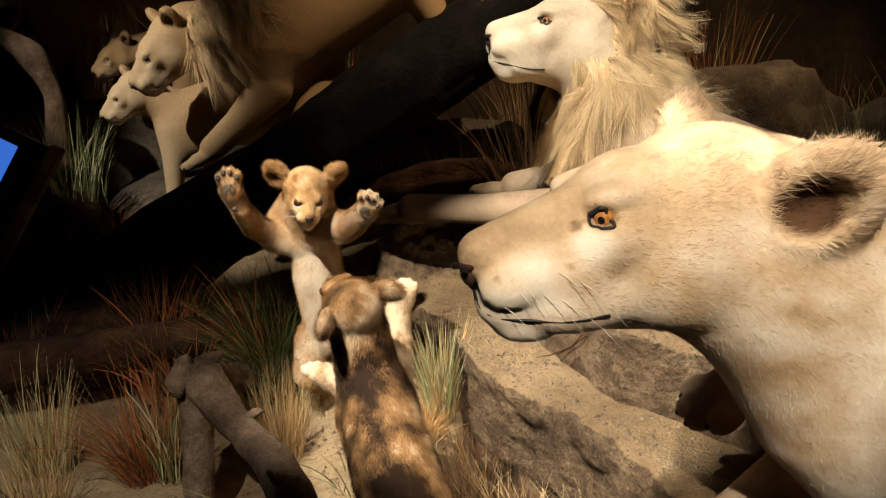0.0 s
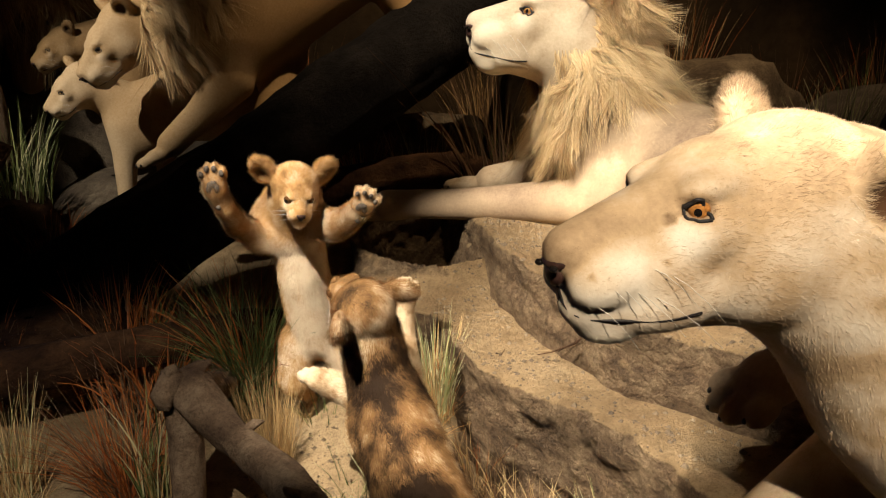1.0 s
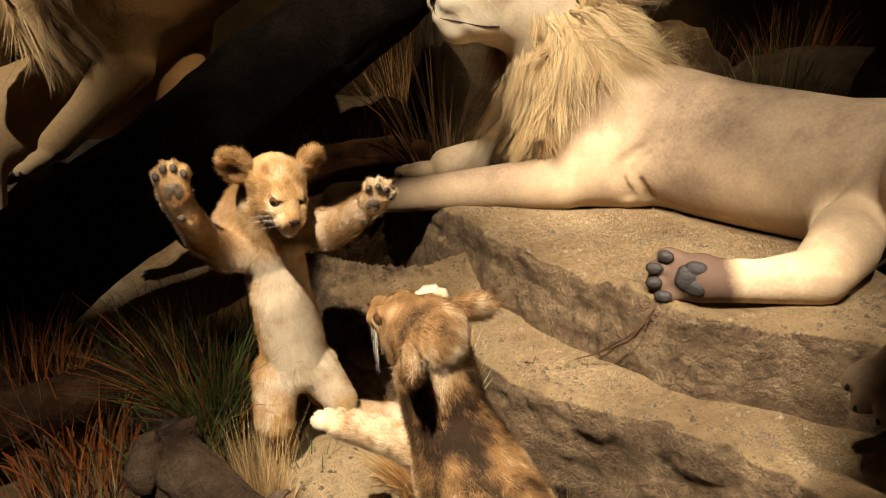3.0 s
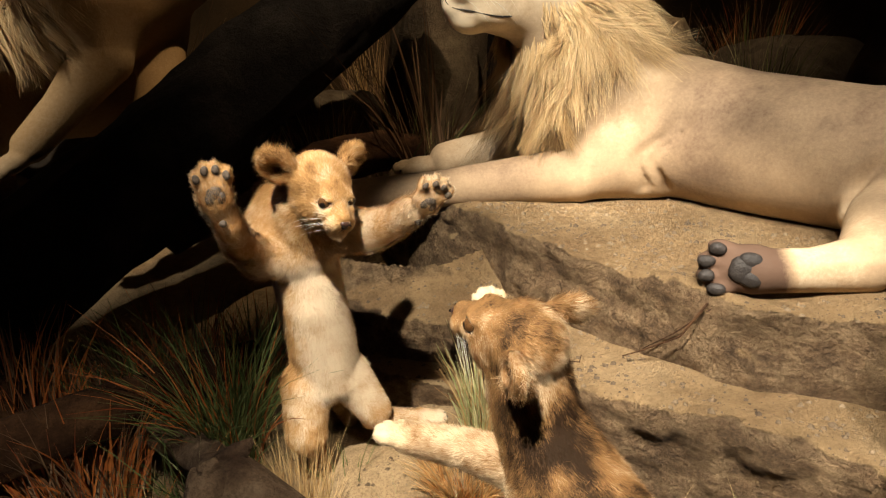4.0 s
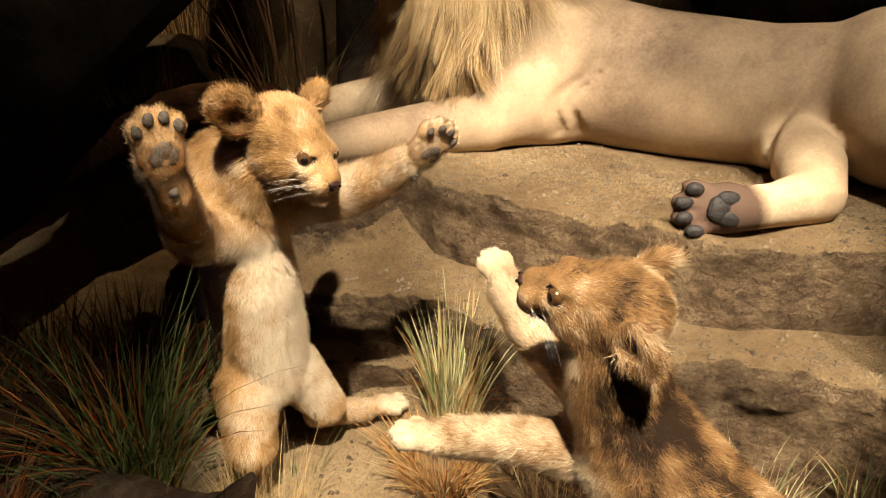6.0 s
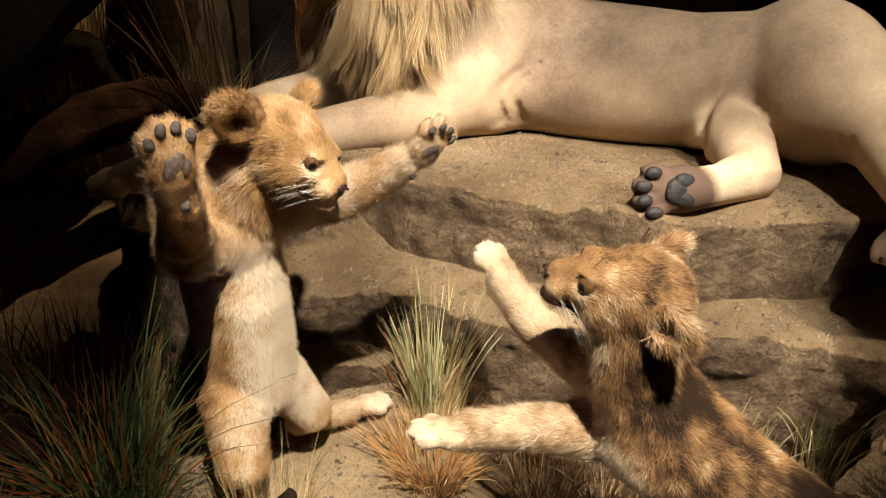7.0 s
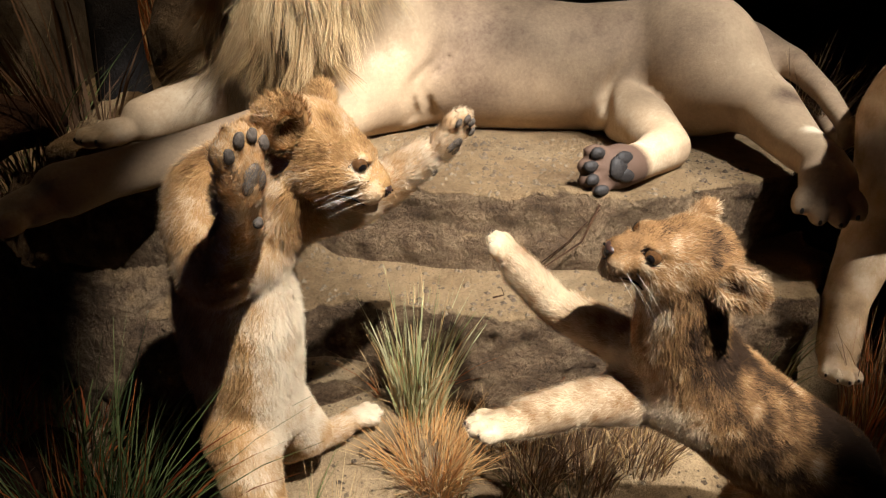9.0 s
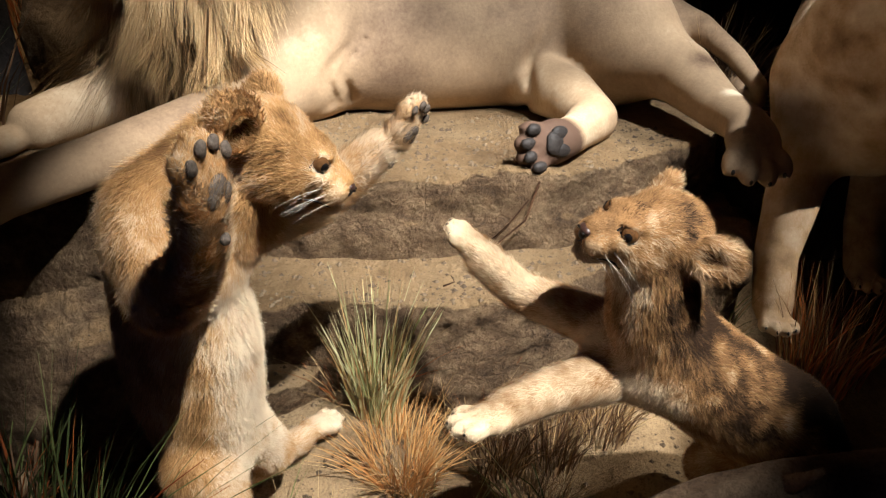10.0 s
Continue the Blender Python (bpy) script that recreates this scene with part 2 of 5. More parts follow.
def mesh_ob(name, verts, faces, mats, indices=None, tones=None, parent=None, smooth=True, label=""):
    """One mesh object; verts in plan units."""
    me = bpy.data.meshes.new(name)
    verts = np.asarray(verts, float) * U
    if isinstance(faces, np.ndarray):
        flat, n, k = faces.reshape(-1), len(faces), faces.shape[1]
        starts, totals = np.arange(n) * k, np.full(n, k)
    else:
        totals = np.array([len(f) for f in faces])
        starts = np.concatenate([[0], np.cumsum(totals)[:-1]])
        flat, n = np.concatenate([np.asarray(f) for f in faces]), len(faces)
    me.vertices.add(len(verts))
    me.vertices.foreach_set("co", verts.reshape(-1))
    me.loops.add(len(flat))
    me.loops.foreach_set("vertex_index", flat.astype(np.int32))
    me.polygons.add(n)
    me.polygons.foreach_set("loop_start", starts.astype(np.int32))
    me.polygons.foreach_set("loop_total", totals.astype(np.int32))
    if indices is not None:
        me.polygons.foreach_set("material_index", np.asarray(indices, np.int32))
    me.polygons.foreach_set("use_smooth", np.full(n, smooth))
    if tones is not None:
        a = me.attributes.new("tone", "FLOAT", "POINT")
        a.data.foreach_set("value", np.asarray(tones, np.float32))
    me.update(calc_edges=True)
    for m in mats:
        me.materials.append(m)
    ob = new(name, me)
    if parent is not None:
        ob.parent = parent
    if label:
        ob["label"] = label
    return ob


def surface_net(grid, origin, step):
    """Vertices and quads of the zero surface of a sampled field (negative inside)."""
    inside = grid < 0
    nx, ny, nz = grid.shape
    corners = [(a, b, c) for a in (0, 1) for b in (0, 1) for c in (0, 1)]
    count = sum(inside[a:nx - 1 + a, b:ny - 1 + b, c:nz - 1 + c].astype(int) for a, b, c in corners)
    cell = np.argwhere((count > 0) & (count < 8))
    ids = np.full((nx - 1, ny - 1, nz - 1), -1)
    ids[tuple(cell.T)] = np.arange(len(cell))
    total, hits = np.zeros((len(cell), 3)), np.zeros(len(cell))
    for i, p in enumerate(corners):
        for j in range(i + 1, 8):
            q = corners[j]
            if sum(abs(p[k] - q[k]) for k in range(3)) != 1:
                continue
            va, vb = grid[tuple((cell + p).T)], grid[tuple((cell + q).T)]
            cross = (va < 0) != (vb < 0)
            s = np.where(cross, va / np.where(cross, va - vb, 1), 0)[:, None]
            total += np.where(cross[:, None], np.array(p) + s * (np.array(q) - np.array(p)), 0)
            hits += cross
    verts = origin + step * (cell + total / hits[:, None])
    quads = []
    for ax in range(3):
        u, v = [(1, 2), (2, 0), (0, 1)][ax]
        a = [slice(None)] * 3
        b = [slice(None)] * 3
        a[ax], b[ax] = slice(0, -1), slice(1, None)
        edges = np.argwhere(inside[tuple(a)] != inside[tuple(b)])
        edges = edges[(edges[:, u] > 0) & (edges[:, v] > 0) & (edges[:, u] < grid.shape[u] - 1) & (edges[:, v] < grid.shape[v] - 1)]
        du, dv = np.eye(3, dtype=int)[u], np.eye(3, dtype=int)[v]
        q = np.stack([ids[tuple((edges - du - dv).T)], ids[tuple((edges - dv).T)], ids[tuple(edges.T)], ids[tuple((edges - du).T)]], 1)
        flip = ~inside[tuple(edges.T)]
        q[flip] = q[flip][:, ::-1]
        quads.append(q)
    return verts, np.concatenate(quads)


def vertex_normals(verts, quads):
    n = np.cross(verts[quads[:, 2]] - verts[quads[:, 0]], verts[quads[:, 3]] - verts[quads[:, 1]])
    out = np.zeros_like(verts)
    for k in range(4):
        np.add.at(out, quads[:, k], n)
    return out / np.maximum(np.linalg.norm(out, axis=1, keepdims=True), 1e-12)


class Sculpt:
    """A figure blended out of round cones and ellipsoids, in plan units."""

    def __init__(self, step, soft=0.02, seed=1):
        self.step, self.soft, self.solids, self.cuts, self.extra, self.rng = step, soft, [], [], [], np.random.default_rng(seed)
        self.locks, self.dabs, self.paints, self.runs, self.folds, self.lines = [], [], [], [], [], []

    def cone(self, a, ra, b, rb, tone=0.5, hair=0.01, soft=None, flow=None):
        a, b = np.array(a, float), np.array(b, float)
        self.solids.append(("cone", a, b, ra, rb, tone, hair, self.soft if soft is None else soft, (b - a) if flow is None else np.array(flow, float)))

    def chain(self, points, tone=0.5, hair=0.01, soft=None):
        parts = []
        for (p, r), (q, s) in zip(points, points[1:]):
            self.cone(p, r, q, s, tone, hair, soft)
            parts.append(self.solids[-1])
        self.runs.append(parts)

    def ball(self, m, radii, tone=0.5, hair=0.01, soft=None, flow=(0, 0, -1)):
        self.solids.append(("ball", np.array(m.inverted()), np.array(radii, float), m, None, tone, hair, self.soft if soft is None else soft, np.array(flow, float)))

    def cut(self, m, radii, soft=0.008):
        self.cuts.append(("ball", np.array(m.inverted()), np.array(radii, float), m, soft))

    def dab(self, at, radius, tone):
        self.dabs.append((np.array(at, float), radius, tone))

    @staticmethod
    def field(s, p):
        if s[0] == "cone":
            a, b, ra, rb = s[1:5]
            d = b - a
            h = np.clip(((p - a) @ d) / (d @ d), 0, 1)
            return np.linalg.norm(p - a - h[..., None] * d, axis=-1) - (ra + (rb - ra) * h)
        inv, r = s[1], s[2]
        q = p @ inv[:3, :3].T + inv[:3, 3]
        k0 = np.linalg.norm(q / r, axis=-1)
        k1 = np.linalg.norm(q / (r * r), axis=-1)
        return np.where(k1 > 1e-9, k0 * (k0 - 1) / np.maximum(k1, 1e-9), -r.min())

    @staticmethod
    def bounds(s):
        if s[0] == "cone":
            r = max(s[3], s[4])
            return np.minimum(s[1], s[2]) - r, np.maximum(s[1], s[2]) + r
        m = np.array(s[3])
        e = np.sqrt(((m[:3, :3] * s[2]) ** 2).sum(1))
        return m[:3, 3] - e, m[:3, 3] + e

    def build(self):
        los, his = zip(*[self.bounds(s) for s in self.solids])
        lo, hi = np.min(los, 0) - 4 * self.step, np.max(his, 0) + 4 * self.step
        n = np.ceil((hi - lo) / self.step).astype(int) + 1
        grid = np.full(n, 0.2)
        axes = [lo[k] + self.step * np.arange(n[k]) for k in range(3)]

        def block(s, margin, whole=None):
            a, b = whole or self.bounds(s)
            i0 = np.clip(np.floor((a - margin - lo) / self.step).astype(int), 0, n)
            i1 = np.clip(np.ceil((b + margin - lo) / self.step).astype(int) + 1, 0, n)
            sl = tuple(slice(i0[k], i1[k]) for k in range(3))
            return sl, np.stack(np.meshgrid(*[axes[k][sl[k]] for k in range(3)], indexing="ij"), -1)

        runs = {id(r[0]): r for r in self.runs}
        inner = {id(s) for r in self.runs for s in r[1:]}
        for s in self.solids:
            if id(s) in inner:
                continue
            run, k = runs.get(id(s), [s]), s[7]
            ends = [self.bounds(r) for r in run]
            whole = (np.min([e[0] for e in ends], 0), np.max([e[1] for e in ends], 0))
            sl, p = block(s, 0.04 + k, whole)
            if p.size == 0:
                continue
            d, g = self.field(run[0], p), grid[sl]
            for r in run[1:]:
                d = np.minimum(d, self.field(r, p))
            h = np.maximum(k - np.abs(d - g), 0) / k
            grid[sl] = np.minimum(d, g) - h * h * k * 0.25
        for s in self.cuts:
            k = s[4]
            sl, p = block(s, 0.02 + k)
            if p.size == 0:
                continue
            d, g = -self.field(s, p), grid[sl]
            h = np.maximum(k - np.abs(d - g), 0) / k
            grid[sl] = np.maximum(d, g) + h * h * k * 0.25
        if self.folds:
            p = np.stack(np.meshgrid(*axes, indexing="ij"), -1)
            for fold in self.folds:
                grid = grid + fold(p)
        self.verts, self.quads = surface_net(grid, lo, self.step)
        self.normals = vertex_normals(self.verts, self.quads)
        d = np.stack([self.field(s, self.verts) for s in self.solids], 1)
        w = np.exp(-np.maximum(d, -0.02) / 0.012)
        w /= w.sum(1, keepdims=True)
        self.tones = w @ np.array([s[5] for s in self.solids])
        self.hair = w @ np.array([s[6] for s in self.solids])
        flows = np.array([s[8] / max(np.linalg.norm(s[8]), 1e-9) for s in self.solids])
        self.flow = w @ flows
        for at, radius, tone in self.dabs:
            f = np.clip(1.6 - 1.6 * np.linalg.norm(self.verts - at, axis=1) / radius, 0, 1)
            self.tones = self.tones * (1 - f) + tone * f
        for paint in self.paints:
            self.tones = paint(self.verts, self.normals, self.tones)
        return self

    def add(self, verts, faces, index):
        """A smaller solid (eye, nose, pad) of the same figure, with the material of that index."""
        self.extra.append((np.asarray(verts, float), [list(f) for f in faces], index, None))

    def globe(self, m, radii, index, n=10):
        th, ph = np.linspace(0, np.pi, n + 1), np.linspace(0, 2 * np.pi, 2 * n, endpoint=False)
        v = np.array([[math.sin(a) * math.cos(b), math.sin(a) * math.sin(b), math.cos(a)] for a in th for b in ph]) * radii
        if index == 6:
            v = v * (1 + 0.16 * smooth_noise(v / np.max(radii) * 1.3 + 10 * self.rng.random(), 1.0))[:, None]
        mm = np.array(m)
        v = v @ mm[:3, :3].T + mm[:3, 3]
        k = 2 * n
        self.add(v, [(i * k + j, (i + 1) * k + j, (i + 1) * k + (j + 1) % k, i * k + (j + 1) % k) for i in range(n) for j in range(k)], index)

    def tube(self, points, r0, r1, index, sides=5):
        self.add(*tube_mesh(points, np.linspace(r0, r1, len(points)), sides), index)

    def coat(self, count, width=0.0016, lift=0.35, scale=1.0, speck=0.10):
        """Short hairs: thin triangles that lie along the flow of the coat."""
        q = self.quads
        area = 0.5 * np.linalg.norm(np.cross(self.verts[q[:, 2]] - self.verts[q[:, 0]], self.verts[q[:, 3]] - self.verts[q[:, 1]]), axis=1)
        pick = self.rng.choice(len(q), count, p=area / area.sum())
        u, v = self.rng.random((2, count, 1))
        w = [(1 - u) * (1 - v), u * (1 - v), u * v, (1 - u) * v]
        mix = lambda arr: sum(w[k] * arr[q[pick, k]] for k in range(4))
        p, n, fl = mix(self.verts), mix(self.normals), mix(self.flow)
        ln = mix(self.hair[:, None]) * scale * (0.6 + 0.8 * self.rng.random((count, 1)))
        tone = mix(self.tones[:, None])[:, 0] + speck * (smooth_noise(p, 90.0) + 1.2 * smooth_noise(p + 4.0, 38.0))
        swirl = np.stack([smooth_noise(p * 1.0 + k * 11.0, 22.0) + 0.8 * smooth_noise(p + k * 5.0, 70.0) for k in range(3)], 1)
        fl = fl + 0.30 * swirl + 0.34 * self.rng.standard_normal((count, 3))
        fl = fl - n * (fl * n).sum(1, keepdims=True)
        fl /= np.maximum(np.linalg.norm(fl, axis=1, keepdims=True), 1e-6)
        d = fl + n * lift * (0.5 + self.rng.random((count, 1)))
        d /= np.linalg.norm(d, axis=1, keepdims=True)
        side = np.cross(d, n)
        side /= np.maximum(np.linalg.norm(side, axis=1, keepdims=True), 1e-6)
        base = p - n * 0.001
        keep = ln[:, 0] > 0.002
        tri = np.stack([base - side * width / 2, base + side * width / 2, base + d * ln], 1)[keep]
        k = len(tri)
        self.locks.append((tri.reshape(-1, 3), np.arange(3 * k).reshape(k, 3), np.repeat(tone[keep], 3), 0))

    def ribbons(self, roots, paths, width, tone, index):
        """Long locks: tapered ribbons, paths (n, k, 3)."""
        n, k, _ = paths.shape
        t = np.gradient(paths, axis=1)
        t /= np.maximum(np.linalg.norm(t, axis=2, keepdims=True), 1e-9)
        side = np.cross(t, roots[:, None, :] + 0.001)
        side /= np.maximum(np.linalg.norm(side, axis=2, keepdims=True), 1e-9)
        w = width * np.linspace(1, 0.15, k)[None, :, None] * (0.6 + 0.8 * self.rng.random((n, 1, 1)))
        v = np.stack([paths - side * w / 2, paths + side * w / 2], 2).reshape(n, 2 * k, 3)
        f = np.array([[2 * i, 2 * i + 1, 2 * i + 3, 2 * i + 2] for i in range(k - 1)])
        faces = (f[None] + (np.arange(n) * 2 * k)[:, None, None]).reshape(-1, 4)
        self.locks.append((v.reshape(-1, 3), faces, np.repeat(tone, 2 * k), index))

    def line(self, points, r0, r1, index):
        """A thin dark line that is laid on the finished surface."""
        self.lines.append(([np.array(q, float) for q in points], r0, r1, index))

    def finish(self, name, mats, label, category, group=""):
        for pts, r0, r1, i in self.lines:
            dense = [a + (c - a) * f for a, c in zip(pts, pts[1:]) for f in (0, 0.25, 0.5, 0.75)] + [pts[-1]]
            near = [int(np.argmin(((self.verts - q) ** 2).sum(1))) for q in dense]
            laid = np.array([self.verts[j] + self.normals[j] * r0 * 0.3 for j in near])
            for _ in range(5):
                laid[1:-1] = (laid[:-2] + 2 * laid[1:-1] + laid[2:]) / 4
            keep = [laid[0]]
            for q in laid[1:]:
                if np.linalg.norm(q - keep[-1]) > 1e-3:
                    keep.append(q)
            if len(keep) > 2:
                self.tube(keep, r0, r1, i, 6)
        verts, tones, faces, index = [self.verts], [self.tones], [tuple(f) for f in self.quads.tolist()], [0] * len(self.quads)
        at = len(self.verts)
        for v, f, i, _ in self.extra:
            verts.append(v)
            tones.append(np.full(len(v), 0.5))
            faces += [tuple(at + j for j in g) for g in f]
            index += [i] * len(f)
            at += len(v)
        for v, f, t, i in self.locks:
            verts.append(v)
            tones.append(t)
            faces += [tuple(g) for g in (f + at).tolist()]
            index += [i] * len(f)
            at += len(v)
        ob = mesh_ob(name, np.concatenate(verts), faces, mats, index, np.concatenate(tones))
        return tagged(ob, label, category, group)


def tube_mesh(points, radii, sides=8, close=True):
    pts = [Vector(p) for p in points]
    verts, faces = [], []
    ref = Vector((0.3, 0.2, 1))
    for i, p in enumerate(pts):
        t = (pts[min(i + 1, len(pts) - 1)] - pts[max(i - 1, 0)]).normalized()
        a = t.cross(ref).normalized()
        b = t.cross(a)
        for j in range(sides):
            w = 2 * math.pi * j / sides
            verts.append(p + (a * math.cos(w) + b * math.sin(w)) * radii[i])
    for i in range(len(pts) - 1):
        for j in range(sides):
            faces.append((i * sides + j, i * sides + (j + 1) % sides, (i + 1) * sides + (j + 1) % sides, (i + 1) * sides + j))
    if close:
        faces.append(tuple(range(sides - 1, -1, -1)))
        faces.append(tuple((len(pts) - 1) * sides + j for j in range(sides)))
    return np.array([list(v) for v in verts]), faces


def frame_of(origin, forward, up=(0, 0, 1), size=1.0, roll=0.0):
    """A matrix with x along forward, z near up, scaled."""
    x = Vector(forward).normalized()
    y = Vector(up).cross(x).normalized()
    z = x.cross(y)
    m = Matrix((x, y, z)).transposed().to_4x4()
    return Matrix.Translation(origin) @ m @ Matrix.Rotation(radians(roll), 4, "X") @ Matrix.Scale(size, 4)


def place(m, x, y, z, rx=0, ry=0, rz=0):
    return m @ pose(x, y, z, rx, ry, rz)


def head(s, m, hair, cub=False, ear_at=(-0.08, 0.30, 0.26), ear_tip=(-0.2, 0.6, 0.75), ear_face=(0.85, 0.5, -0.05), ear_size=1.0, ear_drop=0.0, iris=3, tone=0.5, pale=0.85, long=1.0, whiskers=0.6):
    """A big cat's head: x=0 between the ears, x=1 at the nose tip."""
    k = 0.62 if cub else long
    X = lambda x: x if x < 0.42 else 0.42 + (x - 0.42) * k
    size = m.to_scale()[0]
    P = lambda x, y, z: np.array(m @ Vector((X(x), y, z)))
    back = np.array(m.to_3x3() @ Vector((-1, 0, -0.15)))
    soft = 0.15 * size
    wide = 1.10 if cub else 1.0

    def ball(x, y, z, r, tn=tone, ry=0, rz=0, rx=0, sf=soft, h=hair, fl=back):
        s.ball(place(m, X(x), y, z, rx, ry, rz), r, tn, h, sf, fl)

    ball(0.04, 0, 0.05, (0.40, 0.34 * wide, 0.33) if cub else (0.36, 0.31, 0.28))
    ball(0.32, 0, 0.10, (0.27, 0.21 * wide, 0.19))
    s.cone(P(0.42, 0, 0.08), 0.165 * size, P(0.90, 0, 0.012), 0.095 * size, tone, hair * 0.5, soft, back)
    for y in (-1, 1):
        ball(0.81, y * 0.08, -0.085, (0.14 if cub else 0.16, 0.115 if cub else 0.105, 0.125 if cub else 0.11), pale, 12, h=hair * (0.5 if cub else 0.6), sf=0.08 * size)
        ball(0.20, y * 0.14 * wide, -0.10 if cub else -0.15, (0.32, 0.19, 0.24 if cub else 0.28), tone + 0.08, sf=0.2 * size)
        ball(0.47, y * 0.15, 0.0, (0.20, 0.10, 0.12), tone)
        if not cub:
            ball(0.58, y * 0.10, -0.215, (0.27, 0.11, 0.13), tone + 0.2)
            ball(0.62, y * 0.12, -0.10, (0.2, 0.09, 0.12), tone + 0.1)
        ball(0.48, y * 0.14, 0.165, (0.13, 0.075, 0.05), tone + 0.06, h=hair * 0.6, sf=0.1 * size)
        ex, ey, ez = ear_at
        turn = m.to_3x3()
        em = frame_of(m @ Vector((ex, y * ey * wide, ez - (ear_drop if y > 0 else 0))), turn @ Vector((ear_face[0], y * ear_face[1], ear_face[2])), turn @ Vector((ear_tip[0], y * ear_tip[1], ear_tip[2])), size * ear_size)
        s.ball(em @ pose(0, 0, 0.03), (0.085, 0.15, 0.18), tone - (0.02 if cub else 0.14), hair * (1.5 if cub else 2.2), 0.07 * size, np.array(em.to_3x3() @ Vector((0, 0, 1))))
        s.cut(em @ pose(0.085, 0, 0.02 if cub else 0.0), (0.07 if cub else 0.085, 0.085, 0.105), 0.05 * size)
        s.dab(em @ Vector((0.01, 0, 0.0 if cub else -0.03)), (0.075 if cub else 0.115) * size * ear_size, 0.0 if cub else -0.3)
        e = 0.066 if cub else 0.035
        yaw = y * 42
        eye = place(m, X(0.545), y * 0.168, 0.10, 0, 0, yaw)
        s.cut(eye @ pose(0.045, 0, 0, 0, 12), (0.05, e * 1.75, e * (0.80 if cub else 0.66)), 0.012 * size)
        ball_at = eye @ pose(0.012 if cub else 0.0, 0, 0)
        s.globe(ball_at, (e * 1.05, e * 1.1, e * 1.05), iris)
        s.globe(ball_at @ pose(e * 0.86, 0, 0), (e * 0.24, e * 0.46, e * 0.46) if not cub else (e * 0.22, e * 0.6, e * 0.6), 4, 7)
        for dz in (1, -1):
            arc = [eye @ Vector((0.026 + 0.018 * math.sin(math.pi * j / 8), (j / 4 - 1) * e * 1.55, dz * e * 0.72 * math.sin(math.pi * j / 8) + 0.006 * (j - 4) * -y * 0.5)) for j in range(9)]
            s.line(arc, (0.006 if cub or dz < 0 else 0.010) * size, (0.005 if cub else 0.007) * size, 2)
        s.dab(P(0.60, y * 0.18, 0.01), (0.12 if cub else 0.10) * size, 1.0 if cub else pale + 0.15)
        s.dab(P(0.55, y * 0.19, 0.17), 0.06 * size, pale if cub else tone + 0.1)
        s.dab(P(0.625, y * 0.135, 0.08), 0.03 * size, 0.05)
        s.dab(eye @ Vector((0.02, 0, 0.012)), (0.038 if cub else 0.066) * size, 0.08)
        drop = 0.0 if cub else 0.03
        mouth = [P(0.99, 0, -0.07), P(0.98, 0, -0.13 - drop), P(0.94, y * 0.06, -0.18 - drop), P(0.84, y * 0.14, -0.20 - drop), P(0.70, y * 0.20, -0.235 - drop), P(0.56, y * 0.24, -0.25 - drop)]
        s.line(mouth, (0.006 if cub else 0.004) * size, (0.011 if cub else 0.007) * size, 2)
        for row in range(4):
            for col in range(5):
                at = m @ Vector((X(0.90 - 0.055 * col), y * (0.125 + 0.016 * col), -0.045 - 0.034 * row))
                s.dab(at, 0.014 * size, 0.05)
                if (row + 2 * col) % 3 == 0:
                    out = m.to_3x3() @ Vector((-0.55 + 0.1 * s.rng.random(), y * 0.5, -0.32 + 0.15 * s.rng.random()))
                    ln = (0.5 + 0.5 * s.rng.random()) * whiskers
                    s.tube([at + out * ln * f + m.to_3x3() @ Vector((0, 0, -0.10 * f * f)) for f in (0, 0.35, 0.7, 1)], 0.0019 * size, 0.0007 * size, 5, 3)
    ball(0.80 if cub else 0.77, 0, -0.235 if cub else -0.275, (0.15, 0.11, 0.085 if cub else 0.10), pale + 0.15, h=hair * (0.7 if cub else 1.2), sf=0.06 * size)
    low = 0.0 if cub else 0.09
    if not cub:
        ball(0.78, 0, -0.19, (0.19, 0.125, 0.14), pale - 0.1, h=hair * 0.6, sf=0.06 * size)
    s.cone(P(0.70, 0, -0.21 - low * 0.5), 0.10 * size, P(0.05, 0, -0.14 - low * 1.5), (0.20 + low * 0.6) * size, tone + 0.12, hair, soft, back)
    nx = max(X(0.81) + (0.155 if not cub else 0.122), X(0.90) + 0.092)
    nx -= 0.0 if cub else 0.018
    s.globe(place(m, nx - 0.018, 0, -0.005, 0, 30, 0), (0.045, 0.074, 0.034) if cub else (0.042, 0.068, 0.031), 1)
    s.globe(place(m, nx - 0.012, 0, -0.05, 0, 0, 0), (0.03, 0.045, 0.05), 1)
    for y in (-1, 1):
        s.globe(place(m, nx + 0.02, y * 0.045, -0.018), (0.016, 0.02, 0.012), 4, 5)


